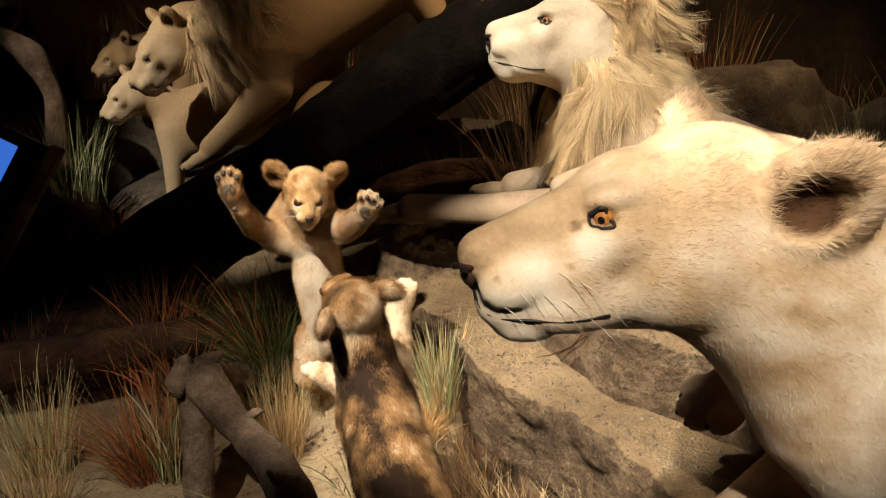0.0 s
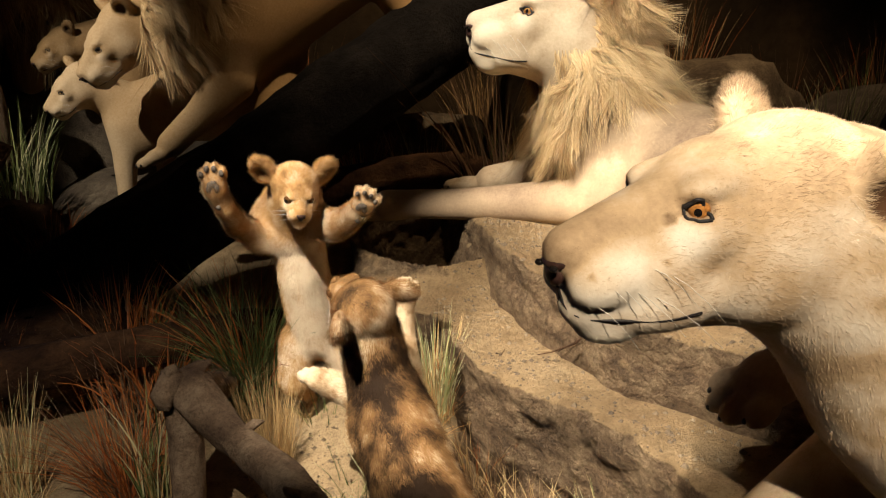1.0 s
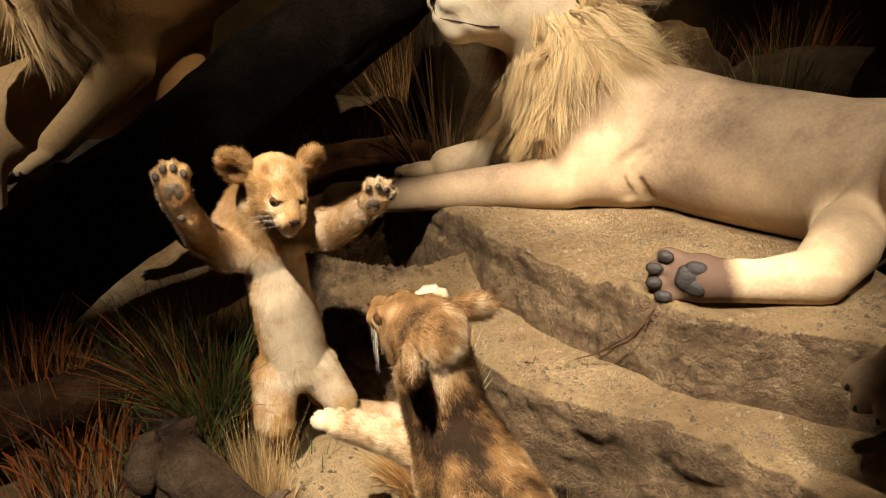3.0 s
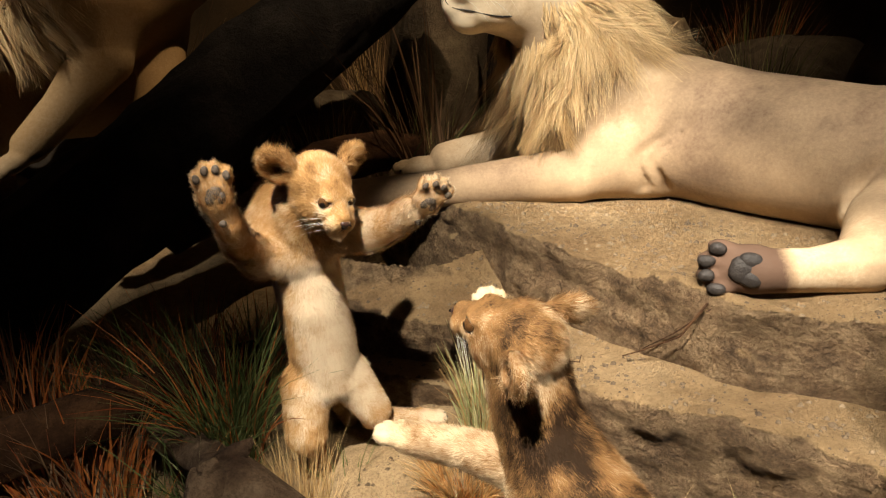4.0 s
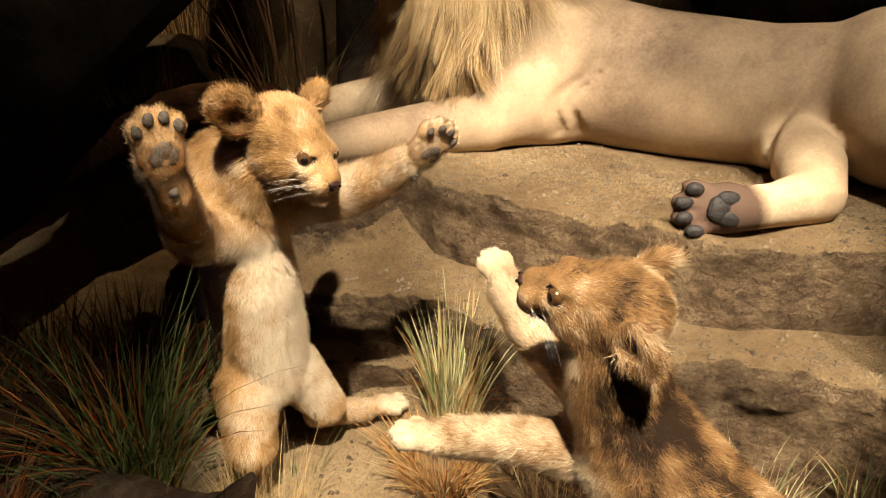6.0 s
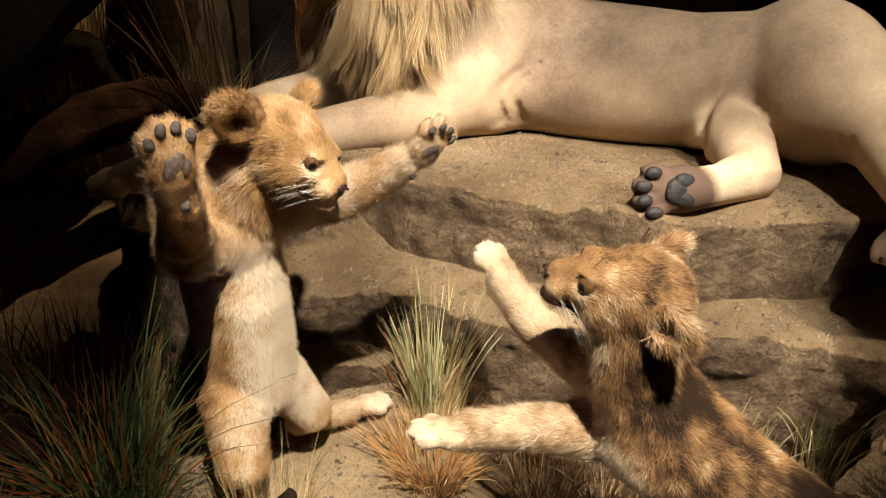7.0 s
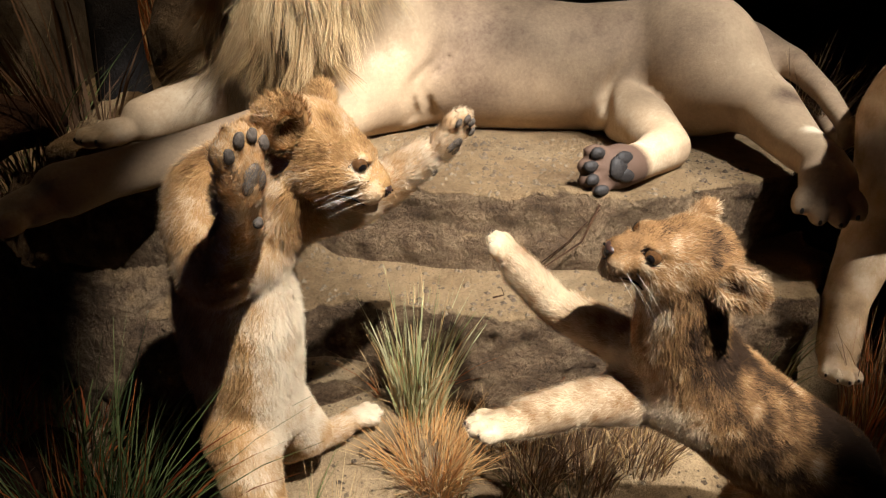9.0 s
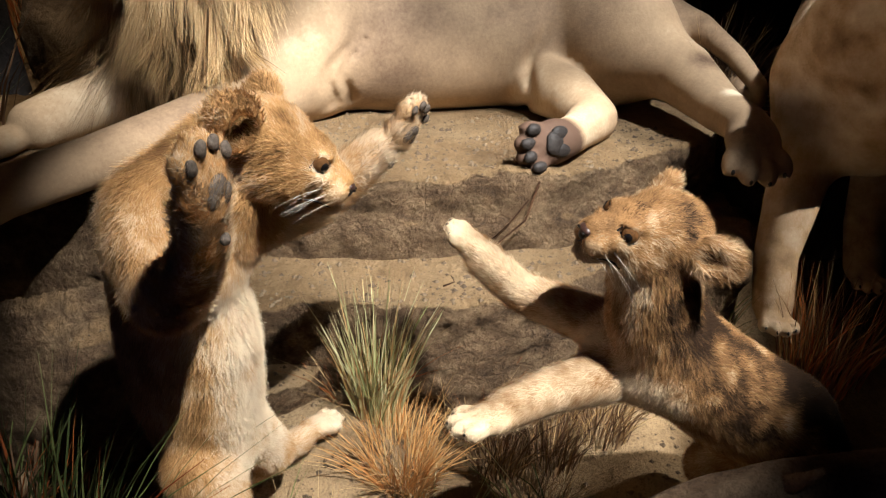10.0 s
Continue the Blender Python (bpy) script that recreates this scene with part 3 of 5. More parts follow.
def paw(s, at, toward, up, size, tone=0.6, hair=0.008, pads=False, spread=1.0, big=1.0, carpal=True):
    """A paw: x toward the toes, z the top of the foot; pads face -z."""
    m = frame_of(at, toward, up, size)
    fl = np.array(m.to_3x3() @ Vector((1, 0, 0)))
    soft = 0.35 * size
    s.ball(place(m, 0, 0, 0), (0.55, 0.42, 0.3), tone, hair, soft, fl)
    for i, (x, y) in enumerate(((0.40, -0.36), (0.58, -0.13), (0.58, 0.13), (0.40, 0.36))):
        s.ball(place(m, x, y * spread, -0.02, 0, 0, y * 40), (0.30, 0.155, 0.20), tone + 0.05, hair * 0.8, 0.07 * size, fl)
        if pads:
            s.globe(place(m, x + 0.10, y * spread * 1.02, -0.21), (0.13 * big, 0.095 * big, 0.07 * big), 6, 7)
        else:
            s.globe(place(m, x + 0.26, y * spread * 1.05, 0.0), (0.05, 0.03, 0.05), 6, 5)
    if pads:
        s.globe(place(m, 0.10, 0, -0.27), (0.19 * big, 0.20 * big, 0.08), 6, 8)
        for y in (-1, 1):
            s.globe(place(m, -0.03, y * 0.12 * big, -0.265), (0.17 * big, 0.13 * big, 0.075), 6, 8)
    if pads and carpal:
        s.globe(place(m, -0.75, 0.05, -0.20), (0.11, 0.10, 0.07), 6, 6)
    return m


def mane(s, roots, normals, count, length, clump, drape, width=0.004, tone=0.6, index=7, seedtone=0.25):
    """Locks that leave the neck along the combed direction and fall."""
    pick = s.rng.integers(0, len(roots), count)
    p0, n = roots[pick], normals[pick]
    lock = np.floor(p0 / clump)
    jitter = np.stack([smooth_noise(lock * 3.1 + k * 5.0, 1.7) for k in range(3)], 1)
    L = length(p0)[:, None] * (0.65 + 0.6 * s.rng.random((count, 1)))
    d = drape(p0)
    d = d - 0.75 * n * (d * n).sum(1, keepdims=True)
    d = d + 0.30 * n + 0.62 * jitter + 0.10 * s.rng.standard_normal((count, 3))
    d /= np.linalg.norm(d, axis=1, keepdims=True)
    k = 6
    ts = np.linspace(0, 1, k)[None, :, None]
    fall = np.array([0, 0, -1.0])
    curl = np.stack([smooth_noise(lock * 2.3 + k2 * 9.0, 1.3) for k2 in range(3)], 1)[:, None, :]
    core = np.floor(p0 / clump) * clump + clump / 2
    draw = (core - p0)[:, None, :] * 0.75 * ts
    paths = draw + p0[:, None, :] + L[:, None, :] * (d[:, None, :] * ts + 0.42 * fall * ts ** 2 + 0.50 * curl * ts ** 2 + 0.09 * np.sin(ts * 8) * curl)
    tn = (tone(p0) if callable(tone) else tone) + seedtone * jitter[:, 0] + 0.12 * s.rng.standard_normal(count)
    s.ribbons(n, paths, width, tn, index)


# ---- the setting ----
def grid_sheet(x0, x1, y0, y1, step, height):
    xs, ys = np.arange(x0, x1 + step, step), np.arange(y0, y1 + step, step)
    gx, gy = np.meshgrid(xs, ys, indexing="ij")
    v = np.stack([gx, gy, height(gx, gy)], -1).reshape(-1, 3)
    i = np.arange(len(xs) * len(ys)).reshape(len(xs), len(ys))
    q = np.stack([i[:-1, :-1], i[1:, :-1], i[1:, 1:], i[:-1, 1:]], -1).reshape(-1, 4)
    return v, q


def ground_height(x, y):
    p = np.stack([x, y, np.zeros_like(x)], -1)
    h = -0.24 + 0.05 * fractal(p, 1.7, 3) + 0.012 * fractal(p + 5, 14, 3)
    h = h + 0.10 * np.exp(-((x + 0.05) ** 2 / 0.03 + (y - 1.72) ** 2 / 0.03))
    h = h - 0.24 * np.exp(-((x + 0.07) ** 2 / 0.022 + (y - 1.32) ** 2 / 0.014))
    h = h + 0.16 * np.clip((y - 2.4) / 1.2, 0, 1) - 0.10 * np.clip((1.2 - y) / 0.8, 0, 1)
    h = h + 0.22 * np.clip((x - 0.2) / 0.4, 0, 1) * np.clip((y - 0.4) / 0.5, 0, 1)
    return h


v, q = grid_sheet(-3.0, 3.0, 0.1, 4.6, 0.025, ground_height)
tagged(mesh_ob("ground", v, q, [EARTH]), "sandy brown earth of the diorama, dusty and uneven", "ground", kind="structure")


def slab_of(name, outline, z0, z1, step, rough, mats, label, lean=0.0, category="rock", top=None):
    """A weathered rock: the outline (counterclockwise) raised from z0 to z1, with worn edges and strata."""
    poly = np.array(outline, float)
    lo, hi = poly.min(0) - 0.08, poly.max(0) + 0.08
    n = np.ceil(np.array([hi[0] - lo[0], hi[1] - lo[1], z1 - z0 + 0.16]) / step).astype(int)
    origin = np.array([lo[0], lo[1], z0 - 0.08])
    g = np.stack(np.meshgrid(*[origin[k] + step * np.arange(n[k]) for k in range(3)], indexing="ij"), -1)
    flat = g[:, :, 0, :2]
    dist, inside = np.full(flat.shape[:2], 9.0), np.zeros(flat.shape[:2], bool)
    for a, b in zip(poly, np.roll(poly, -1, 0)):
        e, w = b - a, flat - a
        h = np.clip((w @ e) / (e @ e), 0, 1)
        dist = np.minimum(dist, np.linalg.norm(w - h[..., None] * e, axis=-1))
        c1, c2 = (flat[..., 1] >= a[1]), (flat[..., 1] < b[1])
        cr = e[0] * w[..., 1] > e[1] * w[..., 0]
        inside ^= (c1 & c2 & cr) | (~c1 & ~c2 & ~cr)
    d2 = np.where(inside, -dist, dist)[:, :, None] + lean * (g[..., 2] - z0)
    ztop = z1 if top is None else top(flat[..., 0], flat[..., 1])[:, :, None]
    dz = np.maximum(g[..., 2] - ztop, z0 - g[..., 2])
    r = 0.012
    d = np.minimum(np.maximum(d2 + r, dz + r), 0) + np.sqrt(np.maximum(d2 + r, 0) ** 2 + np.maximum(dz + r, 0) ** 2) - r
    strata = smooth_noise(np.concatenate([g[..., :2] * 1.5, g[..., 2:] * 28], -1), 1.0)
    side = np.clip(1 - np.abs(d2) / 0.07, 0, 1)
    d = d + rough * (side * (0.45 * fractal(g, 6, 3) + 0.35 * strata + 0.45 * np.abs(fractal(g + 3, 16, 3)) - 0.2)) + 0.006 * fractal(g, 5, 2) + 0.0025 * fractal(g, 30, 2)
    v, q = surface_net(d, origin, step)
    # upper faces take the dust, side faces the stone with painted-in shade
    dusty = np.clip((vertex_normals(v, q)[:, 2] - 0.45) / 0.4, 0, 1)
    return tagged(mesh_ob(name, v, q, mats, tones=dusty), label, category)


def slab_top(x, y):
    """Almost level, rising to the ledge's height at its far corner."""
    inward = (y - 1.81 + 1.2 * x) / 1.56
    t = np.clip(inward / 0.17, 0, 1) * np.clip((y - 1.80 - 0.45 * np.maximum(x + 0.1, 0)) / 0.32, 0, 1) * np.clip((0.45 - x) / 0.3, 0, 1)
    return 0.045 + 0.15 * t * t * (3 - 2 * t) + 0.02 * np.clip((x - 0.1) / 0.3, 0, 1)


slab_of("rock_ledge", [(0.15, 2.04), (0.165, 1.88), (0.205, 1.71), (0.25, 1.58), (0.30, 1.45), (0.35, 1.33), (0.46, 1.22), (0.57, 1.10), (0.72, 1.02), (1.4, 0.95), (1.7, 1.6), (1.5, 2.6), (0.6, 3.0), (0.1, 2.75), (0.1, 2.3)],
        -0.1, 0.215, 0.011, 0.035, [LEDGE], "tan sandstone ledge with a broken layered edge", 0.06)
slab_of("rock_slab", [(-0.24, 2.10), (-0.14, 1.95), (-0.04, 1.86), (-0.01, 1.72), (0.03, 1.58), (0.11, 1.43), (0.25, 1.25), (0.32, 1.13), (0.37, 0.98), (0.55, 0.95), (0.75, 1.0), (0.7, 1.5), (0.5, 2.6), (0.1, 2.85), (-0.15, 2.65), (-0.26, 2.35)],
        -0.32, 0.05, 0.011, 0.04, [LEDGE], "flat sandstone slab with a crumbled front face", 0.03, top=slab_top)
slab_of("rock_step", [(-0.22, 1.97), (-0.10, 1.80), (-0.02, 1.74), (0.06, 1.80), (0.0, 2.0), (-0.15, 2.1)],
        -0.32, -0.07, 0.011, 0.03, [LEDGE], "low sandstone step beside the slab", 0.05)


def boulder(at, radii, mats, label, turn=0.0, rough=0.14, seed=0.0, name="boulder"):
    n = 26
    th, ph = np.linspace(0.02, np.pi - 0.02, n), np.linspace(0, 2 * np.pi, 2 * n, endpoint=False)
    d = np.array([[math.sin(a) * math.cos(b), math.sin(a) * math.sin(b), math.cos(a)] for a in th for b in ph])
    f = 1 + rough * (fractal(d + seed, 1.3, 3) + 0.35 * np.abs(fractal(d * 1.0 + seed + 4, 4, 2)))
    v = np.sign(d) * np.abs(d) ** 0.8 * f[:, None] * np.array(radii)
    c, s_ = math.cos(turn), math.sin(turn)
    v = v @ np.array([[c, s_, 0], [-s_, c, 0], [0, 0, 1]]) + np.array(at)
    k = 2 * n
    q = np.array([(i * k + j, (i + 1) * k + j, (i + 1) * k + (j + 1) % k, i * k + (j + 1) % k) for i in range(n - 1) for j in range(k)])
    return tagged(mesh_ob(name, v, q, mats), label, "rock", "boulders")


boulder((1.30, 3.05, 0.25), (0.42, 0.25, 0.36), [ROCK], "rounded tan boulder at the back of the diorama", 0.2, 0.14, 2.0)
boulder((2.1, 2.9, 0.15), (0.5, 0.3, 0.33), [DARK_ROCK], "grey boulder behind the resting lion", -0.3, 0.16, 3.0)
boulder((0.85, 3.7, 0.2), (0.4, 0.25, 0.6), [DARK_ROCK], "tall dark boulder at the backdrop", 0.4, 0.2, 4.0)
boulder((0.12, 3.75, 0.05), (0.35, 0.25, 0.3), [DARK_ROCK], "grey boulder below the fallen trunk", 0.1, 0.2, 5.0)
boulder((-0.45, 3.9, 0.05), (0.35, 0.25, 0.35), [DARK_ROCK], "grey boulder below the fallen trunk", 0.5, 0.2, 6.0)
boulder((-1.30, 3.35, -0.05), (0.45, 0.35, 0.22), [DARK_ROCK], "dark boulder under the young lioness", 0.2, 0.15, 7.0)
boulder((-1.55, 3.85, 0.1), (0.8, 0.35, 0.55), [DARK_ROCK], "large dark boulder under the farther lions", 0.1, 0.15, 8.0)
boulder((-1.75, 2.85, -0.05), (0.35, 0.25, 0.3), [BARK], "brown boulder beside the fallen trunk", 0.6, 0.18, 9.0)
boulder((-1.25, 2.15, -0.15), (0.3, 0.2, 0.14), [BARK], "low brown rock among dry grass", 0.3, 0.18, 10.0)
boulder((1.55, 1.7, 0.25), (0.2, 0.4, 0.45), [DARK_ROCK], "dark grey rock beyond the lion's back", 0.2, 0.18, 11.0)
boulder((1.30, 0.75, 0.0), (0.35, 0.25, 0.3), [DARK_ROCK], "dark rock at the foot of the ledge", -0.2, 0.2, 12.0)

# walls, floor and ceiling round the diorama
def box(name, lo, hi, mat, label, category, parent=None):
    (a, b, c), (d, e, f) = lo, hi
    v = [(a, b, c), (d, b, c), (d, e, c), (a, e, c), (a, b, f), (d, b, f), (d, e, f), (a, e, f)]
    fs = np.array([(0, 3, 2, 1), (4, 5, 6, 7), (0, 1, 5, 4), (1, 2, 6, 5), (2, 3, 7, 6), (3, 0, 4, 7)])
    return tagged(mesh_ob(name, v, fs, [mat], smooth=False, parent=parent), label, category, kind="structure")


box("wall_north", (-3.2, 4.6, -1.2), (3.2, 4.75, 3.0), WALL, "dark painted diorama backdrop wall", "wall")
box("wall_east", (3.05, -2.6, -1.2), (3.2, 4.6, 3.0), WALL, "dark wall at the end of the diorama", "wall")
box("wall_west", (-3.2, -2.6, -1.2), (-3.05, 4.6, 3.0), WALL, "dark wall at the end of the diorama", "wall")
box("wall_south", (-3.2, -2.75, -1.2), (3.2, -2.6, 3.0), WALL, "dark gallery wall", "wall")
box("floor", (-3.05, -2.6, -1.2), (3.05, 4.6, -1.1), CARPET, "dark gallery carpet", "floor")
box("ceiling", (-3.2, -2.75, 3.0), (3.2, 4.75, 3.1), CEILING, "black gallery ceiling", "ceiling")


# ---- the lions: mounted figures, one mesh each ----
def figure_mats(fur, pad=PAD):
    return [fur, NOSE, LIP, AMBER, PUPIL, WHISKER, pad, MANE, BROWN_EYE]


CUB_EARS = dict(ear_at=(-0.12, 0.40, 0.15), ear_tip=(-0.15, 0.85, 0.42), ear_face=(0.85, 0.6, 0.0), ear_size=1.5)


def standing_cub():
    s = Sculpt(0.006, 0.03, 3)
    # a deep narrow trunk: one run along the belly, one along the back
    s.chain([((-0.352, 1.70, 0.43), 0.050), ((-0.362, 1.745, 0.36), 0.054), ((-0.362, 1.762, 0.30), 0.056), ((-0.358, 1.758, 0.22), 0.057), ((-0.348, 1.775, 0.13), 0.062), ((-0.340, 1.785, 0.045), 0.060)], 0.50, 0.018)
    s.chain([((-0.352, 1.715, 0.45), 0.052), ((-0.372, 1.785, 0.39), 0.056), ((-0.366, 1.808, 0.30), 0.057), ((-0.358, 1.824, 0.21), 0.058), ((-0.346, 1.828, 0.12), 0.060), ((-0.338, 1.810, 0.03), 0.058)], 0.38, 0.017)
    def belly(v, n, tones):
        front = n @ np.array([0.22, -0.97, 0.0])
        f = np.clip(front * 1.6 - 0.15, 0, 1) * np.clip((0.37 - v[:, 2]) / 0.06, 0, 1) * np.clip((v[:, 2] + 0.09) / 0.14, 0, 1) * np.clip(0.13 - np.abs(v[:, 0] + 0.355), 0, 0.04) / 0.04
        return tones * (1 - f) + 0.95 * f

    s.paints.append(belly)
    m = frame_of((-0.346, 1.667, 0.474), (0.189, -0.865, -0.44), (0, 0, 1), 0.138, -6.5)
    head(s, m, 0.0105, cub=True, iris=8, tone=0.52, pale=0.92, **CUB_EARS)
    # arms flung up, paws open
    s.chain([((-0.395, 1.78, 0.405), 0.046), ((-0.426, 1.772, 0.375), 0.043), ((-0.448, 1.745, 0.335), 0.037), ((-0.484, 1.685, 0.375), 0.027), ((-0.502, 1.648, 0.43), 0.022), ((-0.513, 1.642, 0.462), 0.022)], 0.68, 0.016)
    s.chain([((-0.385, 1.745, 0.33), 0.036), ((-0.44, 1.735, 0.33), 0.032)], 0.8, 0.018)
    paw(s, (-0.516, 1.632, 0.486), (-0.05, 0.0, 1), (0.12, 0.95, -0.05), 0.062, 0.52, 0.010, pads=True, big=1.05)
    s.chain([((-0.325, 1.72, 0.37), 0.046), ((-0.262, 1.655, 0.375), 0.036), ((-0.232, 1.62, 0.395), 0.029), ((-0.205, 1.585, 0.425), 0.024)], 0.8, 0.016)
    paw(s, (-0.186, 1.555, 0.450), (0.35, -0.45, 0.8), (0.3, 0.9, 0.4), 0.058, 0.8, 0.010, pads=True, big=0.95)
    # hind legs
    s.chain([((-0.388, 1.785, 0.02), 0.050), ((-0.404, 1.755, -0.075), 0.040), ((-0.392, 1.795, -0.125), 0.028)], 0.50, 0.013, 0.02)
    s.chain([((-0.392, 1.795, -0.125), 0.026), ((-0.376, 1.825, -0.17), 0.018), ((-0.366, 1.812, -0.235), 0.017)], 0.62, 0.007, 0.015)
    paw(s, (-0.362, 1.79, -0.25), (0.1, -1, -0.1), (0, 0, 1), 0.046, 0.9, 0.007)
    s.chain([((-0.300, 1.78, 0.02), 0.048), ((-0.256, 1.758, -0.06), 0.035), ((-0.248, 1.81, -0.118), 0.023), ((-0.18, 1.745, -0.10), 0.022)], 0.70, 0.010, 0.02)
    paw(s, (-0.15, 1.73, -0.095), (0.9, -0.75, 0.1), (0, 0, 1), 0.056, 1.0, 0.007)

    def spotted(v, n, tones):
        crown = np.clip((v[:, 2] - 0.46) / 0.04, 0, 1) * (v[:, 0] > -0.45) * (v[:, 0] < -0.25)
        return tones + 0.10 * fractal(v, 20, 3) - 0.45 * np.clip(fractal(v + 2, 42, 2), 0, 1) * crown

    s.paints.append(spotted)
    s.chain([((-0.33, 1.84, -0.01), 0.022), ((-0.30, 1.90, -0.12), 0.016), ((-0.27, 1.94, -0.2), 0.014)], 0.45, 0.012)
    s.build().coat(220000, 0.0011, 0.42, speck=0.16)
    s.finish("lion_cub_figure", figure_mats(CUB_FUR, CUB_PAD), "tawny lion cub mount rearing up with open forepaws", "lion figure", "mounted lions")


def playing_cub():
    s = Sculpt(0.006, 0.03, 4)
    # trunk tone is kept dark to include the shade below the head
    s.chain([((-0.18, 1.225, 0.30), 0.056), ((-0.168, 1.215, 0.22), 0.060), ((-0.145, 1.175, 0.145), 0.074), ((-0.11, 1.09, 0.065), 0.080), ((-0.07, 1.00, 0.0), 0.080), ((-0.05, 0.96, -0.07), 0.078)], 0.17, 0.014)
    m = frame_of((-0.182, 1.217, 0.340), (-0.519, 0.829, 0.211), (0, 0, 1), 0.146, -17)
    head(s, m, 0.0105, cub=True, iris=8, tone=0.50, pale=0.82, ear_at=(-0.10, 0.38, 0.14), ear_tip=(-0.45, 0.85, 0.15), ear_face=(0.6, 0.75, 0.2), ear_size=1.25)
    def mottled_shaded(v, n, tones):
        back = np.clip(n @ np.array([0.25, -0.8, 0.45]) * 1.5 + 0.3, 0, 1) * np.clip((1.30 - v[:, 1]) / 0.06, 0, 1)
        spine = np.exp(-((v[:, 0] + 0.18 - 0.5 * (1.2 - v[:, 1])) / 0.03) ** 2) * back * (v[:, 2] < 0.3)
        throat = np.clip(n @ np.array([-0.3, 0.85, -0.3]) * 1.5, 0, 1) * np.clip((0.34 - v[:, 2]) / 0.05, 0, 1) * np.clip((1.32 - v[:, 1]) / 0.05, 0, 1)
        # low darkens belly and rump: their shade, painted into the coat
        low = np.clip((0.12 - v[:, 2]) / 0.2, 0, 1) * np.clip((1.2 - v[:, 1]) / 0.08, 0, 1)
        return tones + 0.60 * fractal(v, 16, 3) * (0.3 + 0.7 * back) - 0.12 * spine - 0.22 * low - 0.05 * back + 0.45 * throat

    s.paints.append(mottled_shaded)
    s.chain([((-0.165, 1.175, 0.13), 0.055), ((-0.155, 1.245, 0.11), 0.042), ((-0.22, 1.335, 0.108), 0.030), ((-0.272, 1.388, 0.107), 0.028)], 0.8, 0.013)
    paw(s, (-0.298, 1.408, 0.107), (-0.35, 0.6, 0.0), (0.2, 0, 1), 0.066, 1.05, 0.007)
    s.chain([((-0.13, 1.20, 0.14), 0.048), ((-0.122, 1.30, 0.17), 0.036), ((-0.12, 1.40, 0.20), 0.028), ((-0.118, 1.455, 0.245), 0.027)], 0.8, 0.013)
    paw(s, (-0.107, 1.472, 0.258), (0.05, 0.7, 0.6), (0, -0.5, 1), 0.060, 1.05, 0.007)
    for x in (-0.18, -0.02):
        s.chain([((x * 0.6 - 0.01, 0.97, -0.08), 0.066), ((x + 0.02, 1.06, -0.17), 0.045), ((x + 0.03, 1.0, -0.30), 0.028)], 0.42, 0.014)
        paw(s, (x + 0.02, 1.03, -0.315), (0, 1, 0), (0, 0, 1), 0.048, 0.6, 0.007)
    s.chain([((-0.04, 0.90, -0.10), 0.022), ((0.02, 0.90, -0.22), 0.017), ((0.10, 0.93, -0.28), 0.017)], 0.3, 0.012)
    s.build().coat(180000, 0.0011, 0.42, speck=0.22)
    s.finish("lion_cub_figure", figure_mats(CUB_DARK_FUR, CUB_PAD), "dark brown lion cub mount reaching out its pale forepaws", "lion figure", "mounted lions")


def lioness():
    s = Sculpt(0.0075, 0.06, 5)
    m = frame_of((0.292, 0.773, 0.644), (-0.941, -0.324, -0.094), (0, 0, 1), 0.2785, 1.3)
    head(s, m, 0.009, iris=3, tone=0.55, pale=0.95, long=1.18, ear_at=(-0.17, 0.37, 0.18), ear_tip=(-0.85, 0.5, 0.42), ear_face=(0.55, 0.8, -0.15), ear_size=1.35, ear_drop=0.12, whiskers=0.38)
    s.chain([((0.36, 0.79, 0.60), 0.118), ((0.48, 0.81, 0.51), 0.14), ((0.62, 0.79, 0.42), 0.16), ((0.9, 0.72, 0.42), 0.17), ((1.3, 0.60, 0.42), 0.165), ((1.55, 0.52, 0.42), 0.15)], 0.62, 0.009)
    s.chain([((0.36, 0.76, 0.52), 0.07), ((0.46, 0.77, 0.38), 0.09), ((0.55, 0.77, 0.30), 0.10)], 0.8, 0.009)
    for y, x in ((0.70, 0.60), (0.93, 0.37)):
        s.chain([((x + 0.28, y - 0.07, 0.36), 0.10), ((x + 0.17, y - 0.04, 0.20), 0.062), ((x + 0.05, y, 0.05), 0.043), ((x - 0.01, y, -0.03), 0.04)], 0.5, 0.009)
        paw(s, (x - 0.04, y, -0.045), (-1, -0.1, 0), (0, 0, 1), 0.075, 0.5, 0.006)
    for y, x in ((0.42, 1.55), (0.62, 1.5)):
        s.chain([((x, y, 0.40), 0.13), ((x - 0.06, y, 0.2), 0.08), ((x + 0.06, y, 0.08), 0.045), ((x + 0.02, y, -0.1), 0.04)], 0.5, 0.009)
        paw(s, (x - 0.02, y, -0.1), (-1, -0.1, 0), (0, 0, 1), 0.08, 0.6, 0.006)
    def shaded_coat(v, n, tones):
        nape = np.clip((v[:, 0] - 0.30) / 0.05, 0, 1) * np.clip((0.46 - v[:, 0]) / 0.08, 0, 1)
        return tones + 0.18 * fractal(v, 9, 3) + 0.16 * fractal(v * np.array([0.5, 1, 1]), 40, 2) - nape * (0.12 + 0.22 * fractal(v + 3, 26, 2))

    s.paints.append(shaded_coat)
    s.build().coat(300000, 0.0010, 0.26)
    s.finish("lioness_figure", figure_mats(LIONESS_FUR), "pale cream lioness mount with amber glass eyes standing", "lion figure", "mounted lions")


